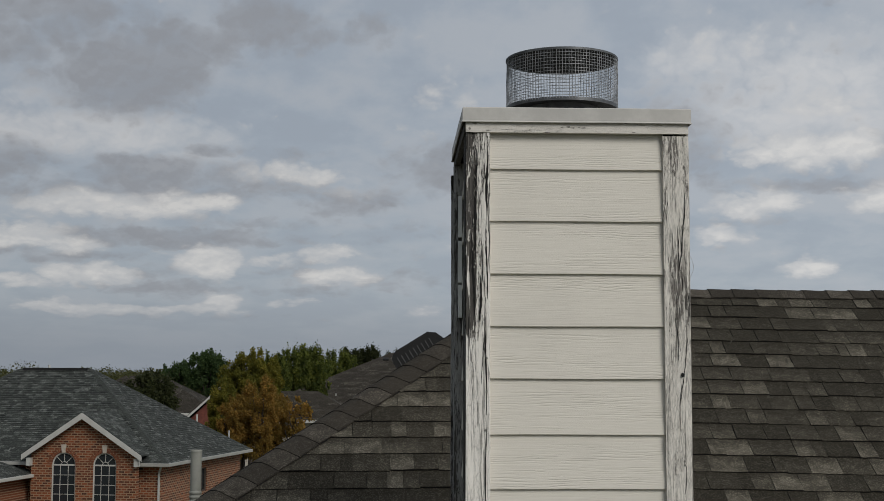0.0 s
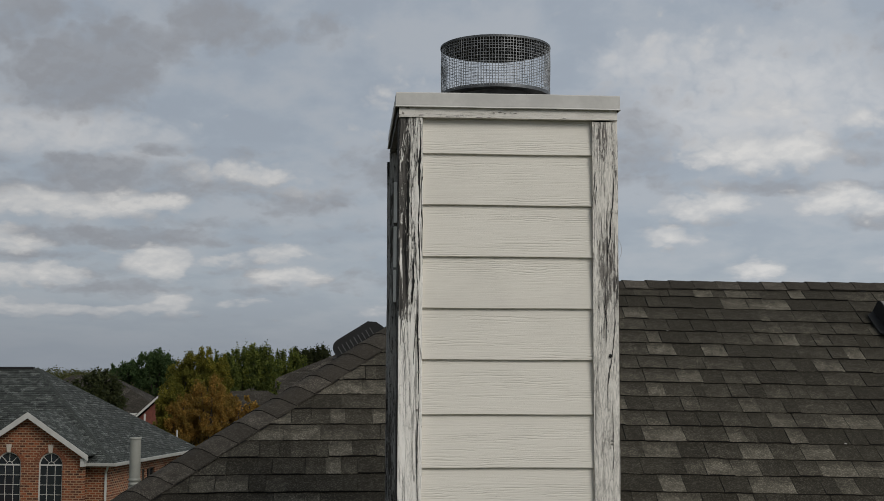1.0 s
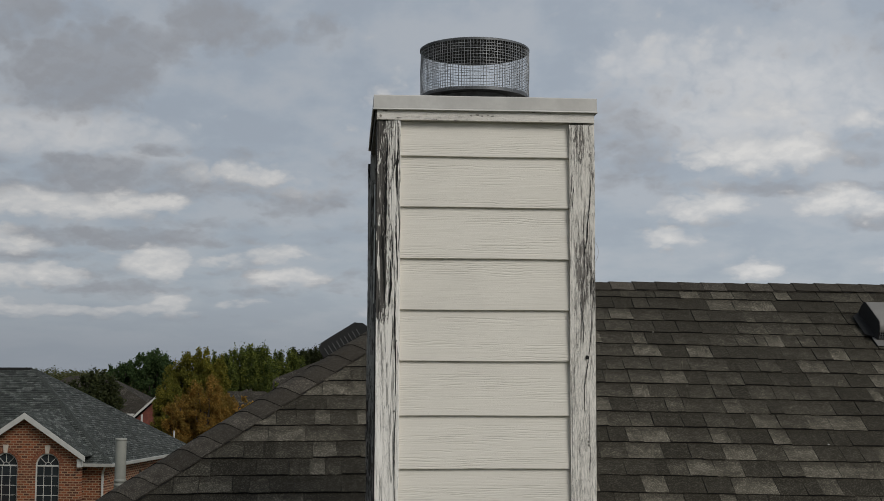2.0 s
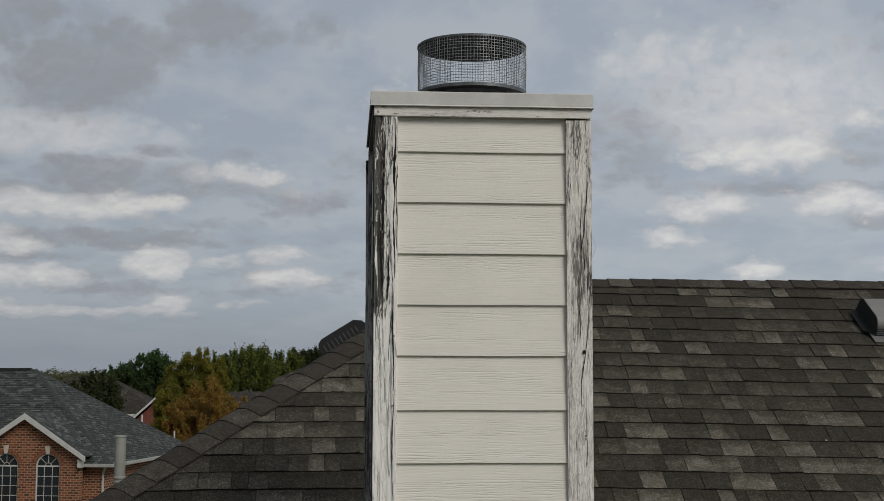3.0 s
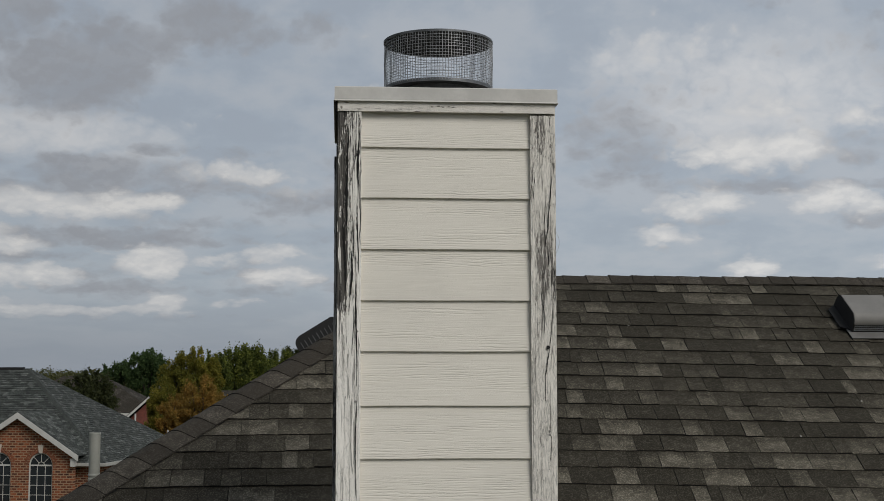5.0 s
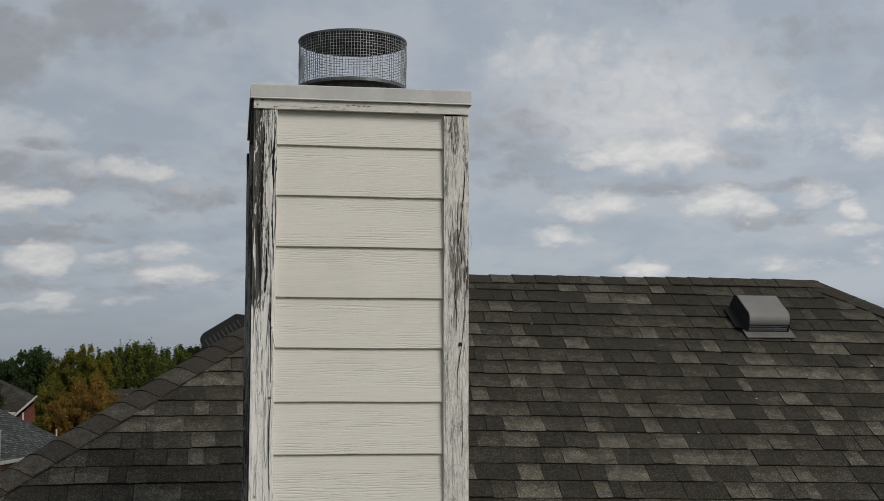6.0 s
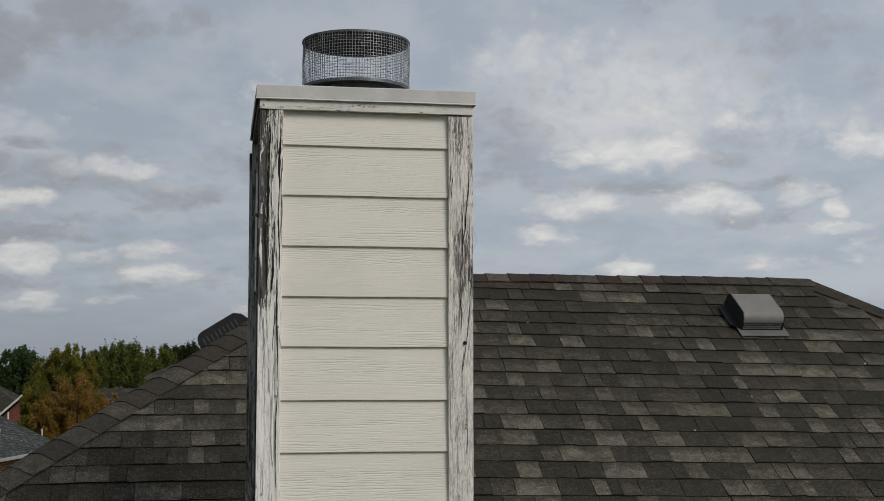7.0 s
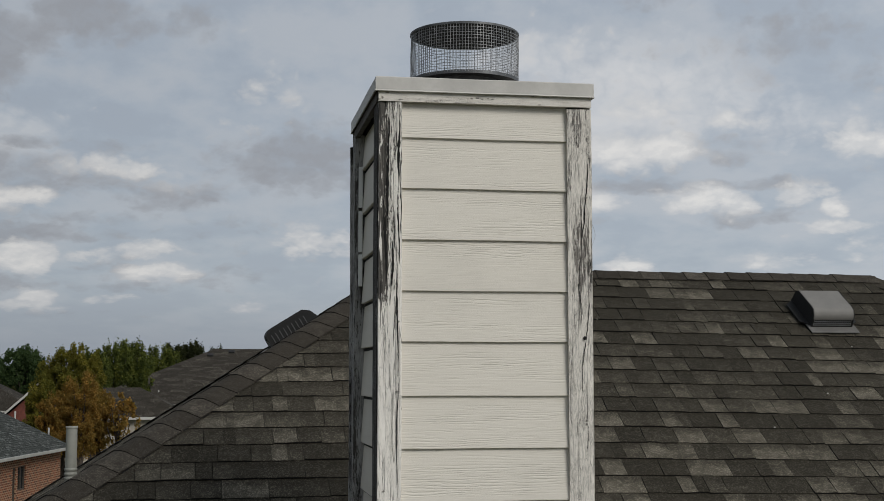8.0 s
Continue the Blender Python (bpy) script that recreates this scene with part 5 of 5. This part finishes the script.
grove(-4.25, 76, -0.75, 0.95, LEAF_RUST, "thin rust-coloured shrub by a pale wall", 17, leaves=2600, spikes=0, size=0.085, lobes=13)
for k, (a, el, hw) in enumerate(((-5.0, 1.15, 0.8), (-4.3, 1.35, 0.8), (-3.6, 1.45, 0.8), (-2.9, 1.3, 0.8), (-2.2, 1.05, 0.8))):
    grove(a, 118 + 3 * k, el, hw, LEAF_POPLAR, "yellow-green tree with upright shoots", 20 + k, tall=1.3, depth=3.6, spikes=12, upright=2.0, leaves=15000, size=0.11, lobes=14)
for k, (a, el, hw) in enumerate(((-1.9, 1.3, 0.6), (-1.2, 1.45, 0.65), (-0.4, 1.1, 0.7))):
    grove(a, 140, el, hw, LEAF_DARK, "dark green tree behind the houses", 30 + k, tall=1.2, depth=3.0, spikes=8, upright=1.6, leaves=12000, size=0.12, lobes=12)

# distant woods along the horizon
nr = np.random.RandomState(8)
count, per = 520, 900
a, dist = np.radians(nr.uniform(-32, 32, count)), nr.uniform(290, 540, count)
h = 7.0 + dist * nr.uniform(0.005, 0.009, count) + np.where(nr.rand(count) < 0.05, dist * 0.005, 0.0)
d = nr.normal(size=(count, per, 3))
d /= np.linalg.norm(d, axis=2)[:, :, None]
reach = h[:, None] * np.array((0.55, 0.55, 0.47))
middle = np.c_[dist * np.sin(a), dist * np.cos(a), h * 0.53]
c = (middle[:, None] + d * reach[:, None] * nr.uniform(0.1, 0.92, (count, per, 1))).reshape(-1, 3)
e1, e2 = nr.normal(size=c.shape) * 0.17, nr.normal(size=c.shape) * 0.17
verts = np.stack([c - e1, c + e2, c + e1, c - e2], 1).reshape(-1, 3).tolist()
faces = np.arange(len(verts)).reshape(-1, 4).tolist()
tagged(link_mesh("far_woods", verts, faces, LEAF_FAR), "low green woods on the horizon", "woods", kind="stuff")

# ---- shingles of the own roof ----
CC = 1 / math.hypot(1, PITCH)
PITCH_Y = 0.1207                  # course spacing in plan
FIRST_Y = 3.4725
rng = random.Random(21)


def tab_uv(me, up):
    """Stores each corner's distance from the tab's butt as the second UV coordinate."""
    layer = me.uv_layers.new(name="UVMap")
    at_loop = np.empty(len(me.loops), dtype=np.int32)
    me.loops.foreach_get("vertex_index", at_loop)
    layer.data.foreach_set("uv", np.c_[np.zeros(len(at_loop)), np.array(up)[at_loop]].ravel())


def tab_mesh(w, thick, seed):
    """One shingle tab: x across, y up the slope from its butt, z off the roof; the butt edge is slightly uneven."""
    g = random.Random(seed)
    n = 4
    lift = thick
    verts, faces = [], []
    skew0, skew1 = g.uniform(-0.004, 0.004), g.uniform(-0.004, 0.004)
    for k in range(n + 1):
        x = w * k / n
        u = x + skew0 * (1 - k / n) + skew1 * k / n
        butt = g.uniform(-0.002, 0.002)
        dz = g.uniform(-0.001, 0.0016)
        verts += [(x, 0.06, 0.0), (x, butt, lift * 0.42 + dz), (x, butt - 0.0008, lift * 0.9 + dz), (x, butt + 0.0025, lift + dz), (u, 0.165, 0.0025)]
    edge = []
    for k in range(n):
        a, b = 5 * k, 5 * k + 5
        faces += [(a, b, b + 1, a + 1), (a + 1, b + 1, b + 2, a + 2), (a + 2, b + 2, b + 3, a + 3), (a + 3, b + 3, b + 4, a + 4)]
        edge += [1, 1, 0, 0]
    faces += [(0, 1, 2, 3, 4), (5 * n + 4, 5 * n + 3, 5 * n + 2, 5 * n + 1, 5 * n)]
    edge += [1, 1]
    me = bpy.data.meshes.new("shingle")
    me.from_pydata(verts, [], faces)
    me.materials.append(TAB)
    me.materials.append(ASPHALT)
    for p, q in zip(me.polygons, edge):
        p.material_index = q
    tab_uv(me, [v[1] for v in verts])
    return me


WIDTHS = [0.055, 0.075, 0.095, 0.115, 0.135, 0.155, 0.18, 0.215]
TABS = [[tab_mesh(w, th, 10 * i + j) for j, th in enumerate((0.009, 0.0115, 0.0145))] for i, w in enumerate(WIDTHS)]
slope_turn = Matrix.Rotation(math.atan(PITCH), 4, "X")
rest_v, rest_f, rest_m, rest_u = [], [], [], []


def hip_limits(y):
    return RIDGE_X0 - (RIDGE_Y - y) / SKEW, RIDGE_X1 + (RIDGE_Y - y)


for k in range(-1, 62):
    y = FIRST_Y - PITCH_Y * k
    if y < EY0:
        break
    lo, hi = hip_limits(y + 0.139)
    vx0, vx1 = max(lo, -2.4), min(hi, 4.6)
    x = vx0
    seen_row = 1.55 < y < 2.80
    while x < vx1:
        i = rng.choices(range(8), (1, 2, 3, 3, 3, 3, 2, 2))[0]
        w = WIDTHS[i]
        xs = x
        x += w + 0.0025
        if xs + w > hi:
            fit = [q for q in range(8) if xs + WIDTHS[q] <= hi]
            if not fit:
                break
            i = fit[-1]
            x = xs + WIDTHS[i] + 0.0025
        mesh = TABS[i][rng.randrange(3)]
        run = 0.012 if xs < 0.3 else -0.026        # the courses rise and fall a little along the roof
        yy = y + run * (xs - 0.3) + rng.uniform(-0.0022, 0.0022)
        m = pose(xs, yy, Z0 + PITCH * yy) @ slope_turn @ Matrix.Rotation(math.atan(run * 1.18), 4, "Z")
        if seen_row and -1.75 < xs < 4.0:
            ob = new("shingle", mesh)
            ob.parent = roof
            ob.matrix_basis = m
        else:
            q = len(rest_v)
            rest_v += [tuple(m @ v.co) for v in mesh.vertices]
            rest_u += [v.co.y for v in mesh.vertices]
            rest_f += [tuple(q + i for i in p.vertices) for p in mesh.polygons]
            rest_m += [p.material_index for p in mesh.polygons]
    # the parts of the course farther out
    for a, b in ((lo, vx0), (vx1, hi)):
        x = a
        while x < b - 0.05:
            w = min(rng.uniform(0.2, 0.33), b - x)
            z = Z0 + PITCH * y
            q = len(rest_v)
            p = Vector((x, y, z))
            up, nn = Vector((0, CC, PITCH * CC)), Vector((0, -PITCH * CC, CC))
            for s in (0, w - 0.003):
                for d, t in ((0, 0), (0, 0.011), (0.165, 0.0025)):
                    rest_v.append(tuple(p + Vector((s, 0, 0)) + up * d + nn * t))
                    rest_u.append(d)
            rest_f += [(q + 1, q + 4, q + 5, q + 2), (q, q + 3, q + 4, q + 1), (q, q + 1, q + 2), (q + 3, q + 5, q + 4)]
            rest_m += [0, 1, 1, 1]
            x += w
for a, b, inward, slope, skew0, skew1 in (((EX1, EY0), (EX1, EY1), (-1, 0), PITCH, 1.0, 1.0), ((EX1, EY1), (EX0, EY1), (0, -1), PITCH, 1.0, 1 / SKEW), ((EX0, EY1), (EX0, EY0), (1, 0), PITCH_L, SKEW, SKEW)):
    c = 1 / math.hypot(1, slope)
    full = (RIDGE_Z - EAVE_Z) / (slope * c)
    up = (inward[0] * c, inward[1] * c, slope * c)
    nn = (-inward[0] * slope * c, -inward[1] * slope * c, c)
    roof_rows(rest_v, rest_f, (*a, EAVE_Z), (*b, EAVE_Z), up, nn, 0.1385, (0.14, 0.3), 0.011, lambda d, ln: (d * c * skew0, ln - d * c * skew1) if d < full else (0, 0), rng)
rest_u += [0.05] * (len(rest_v) - len(rest_u))
field = tagged(link_mesh("shingle_field", rest_v, rest_f, TAB_REST, roof), "brown laminated shingles", kind="stuff")
field.data.materials.append(ASPHALT)
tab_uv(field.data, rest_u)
for p, q in zip(field.data.polygons, rest_m):
    p.material_index = q


for k, (x, y) in enumerate(((2.83, 2.93), (3.30, 2.80), (2.46, 2.50), (-0.99, 2.40), (3.62, 2.52), (1.35, 3.20), (2.02, 2.22))):
    bm = bmesh.new()
    tube(bm, [((0, 0, 0), 0.006 + 0.002 * (k % 2)), ((0, 0, 0.002), 0.005)], 7, True)
    ob = part("pale_speck", bm, CURL, roof, "small pale speck on the shingles")
    ob.matrix_basis = pose(x, y, Z0 + PITCH * y + 0.011) @ slope_turn


def cap_mesh(side_a, side_b, axis, name, seed, half=0.142):
    """A bent cap shingle: wings along the unit vectors side_a and side_b from the crest, length down the unit vector axis."""
    g = random.Random(seed)
    verts, faces = [], []
    out = (side_a + side_b)
    out = -out.normalized() if out.length > 1e-6 else Vector((0, 0, 1))
    cross = []
    for s, wing in ((-1, side_a), (1, side_b)):
        pts = [wing * half * u - out * (0.014 * (1 - u / 0.35) ** 2 if u < 0.35 else 0.0) for u in (1.0, 0.66, 0.35, 0.2, 0.08)]
        cross += pts if s < 0 else pts[::-1]
    n = len(cross)
    for d, lift in ((-0.16, 0.012), (0.0, 0.0165), (0.143, 0.0215), (0.146, 0.0205), (0.146, 0.0125), (0.08, 0.008)):
        for i, c in enumerate(cross):
            wob = g.uniform(-0.0025, 0.0025) if d > 0.1 else 0
            verts.append(tuple(c + axis * (d + wob) + out * lift))
    edge = []
    for r in range(5):
        for i in range(n - 1):
            a, b = r * n + i, (r + 1) * n + i
            faces.append((a, a + 1, b + 1, b))
            edge.append(0 if r < 3 else 1)
    p = [Vector(verts[i]) for i in faces[2]]
    if (p[1] - p[0]).cross(p[2] - p[0]).dot(out) < 0:
        faces = [f[::-1] for f in faces]
    me = bpy.data.meshes.new(name)
    me.from_pydata(verts, [], faces)
    me.materials.append(CAP_TAB)
    me.materials.append(ASPHALT)
    for p, q in zip(me.polygons, edge):
        p.material_index = q
    return me


NF, NL, NR = Vector((0, -PITCH * CC, CC)), Vector((-PITCH_L, 0, 1)).normalized(), Vector((PITCH * CC, 0, CC))
NB = Vector((0, PITCH * CC, CC))
top_l, top_r = Vector((RIDGE_X0, RIDGE_Y, RIDGE_Z)), Vector((RIDGE_X1, RIDGE_Y, RIDGE_Z))
lines = [(top_l, Vector((-1, -SKEW, -PITCH_L)).normalized(), NF, NL, 38), (top_r - Vector((0, 0, 0.010)), Vector((1, -1, -PITCH)).normalized(), NF, NR, 38),
         (top_l, Vector((-1, SKEW, -PITCH_L)).normalized(), NB, NL, 38), (top_r, Vector((1, 1, -PITCH)).normalized(), NB, NR, 38)]
for start, axis, na, nb, count in lines:
    sa, sb = na.cross(axis).normalized(), nb.cross(axis).normalized()
    sa, sb = (sa if sa.z < 0 else -sa), (sb if sb.z < 0 else -sb)
    kinds = [cap_mesh(sa, sb, axis, "hip_cap", 60 + q) for q in range(3)]
    total = int((RIDGE_Z - EAVE_Z) / -axis.z / 0.146)
    for k in range(2 if na is NB and nb is NR else 0, total):
        ob = new("hip_cap", kinds[k % 3])
        ob.parent = roof
        ob.matrix_basis = Matrix.Translation(start + axis * (0.15 + 0.146 * k))
axis = Vector((-1, 0, 0))
sa, sb = Vector((0, -CC, -PITCH * CC)), Vector((0, CC, -PITCH * CC))
kinds = [cap_mesh(sa, sb, axis, "ridge_cap", 80 + q, 0.13) for q in range(3)]
k = 0
while RIDGE_X0 + 0.1 + 0.146 * k < RIDGE_X1 - 0.08:
    ob = new("ridge_cap", kinds[k % 3])
    ob.parent = roof
    ob.matrix_basis = pose(RIDGE_X0 + 0.1 + 0.146 * k, RIDGE_Y, RIDGE_Z - 0.001 + 0.002 * math.sin(k * 0.9))
    k += 1
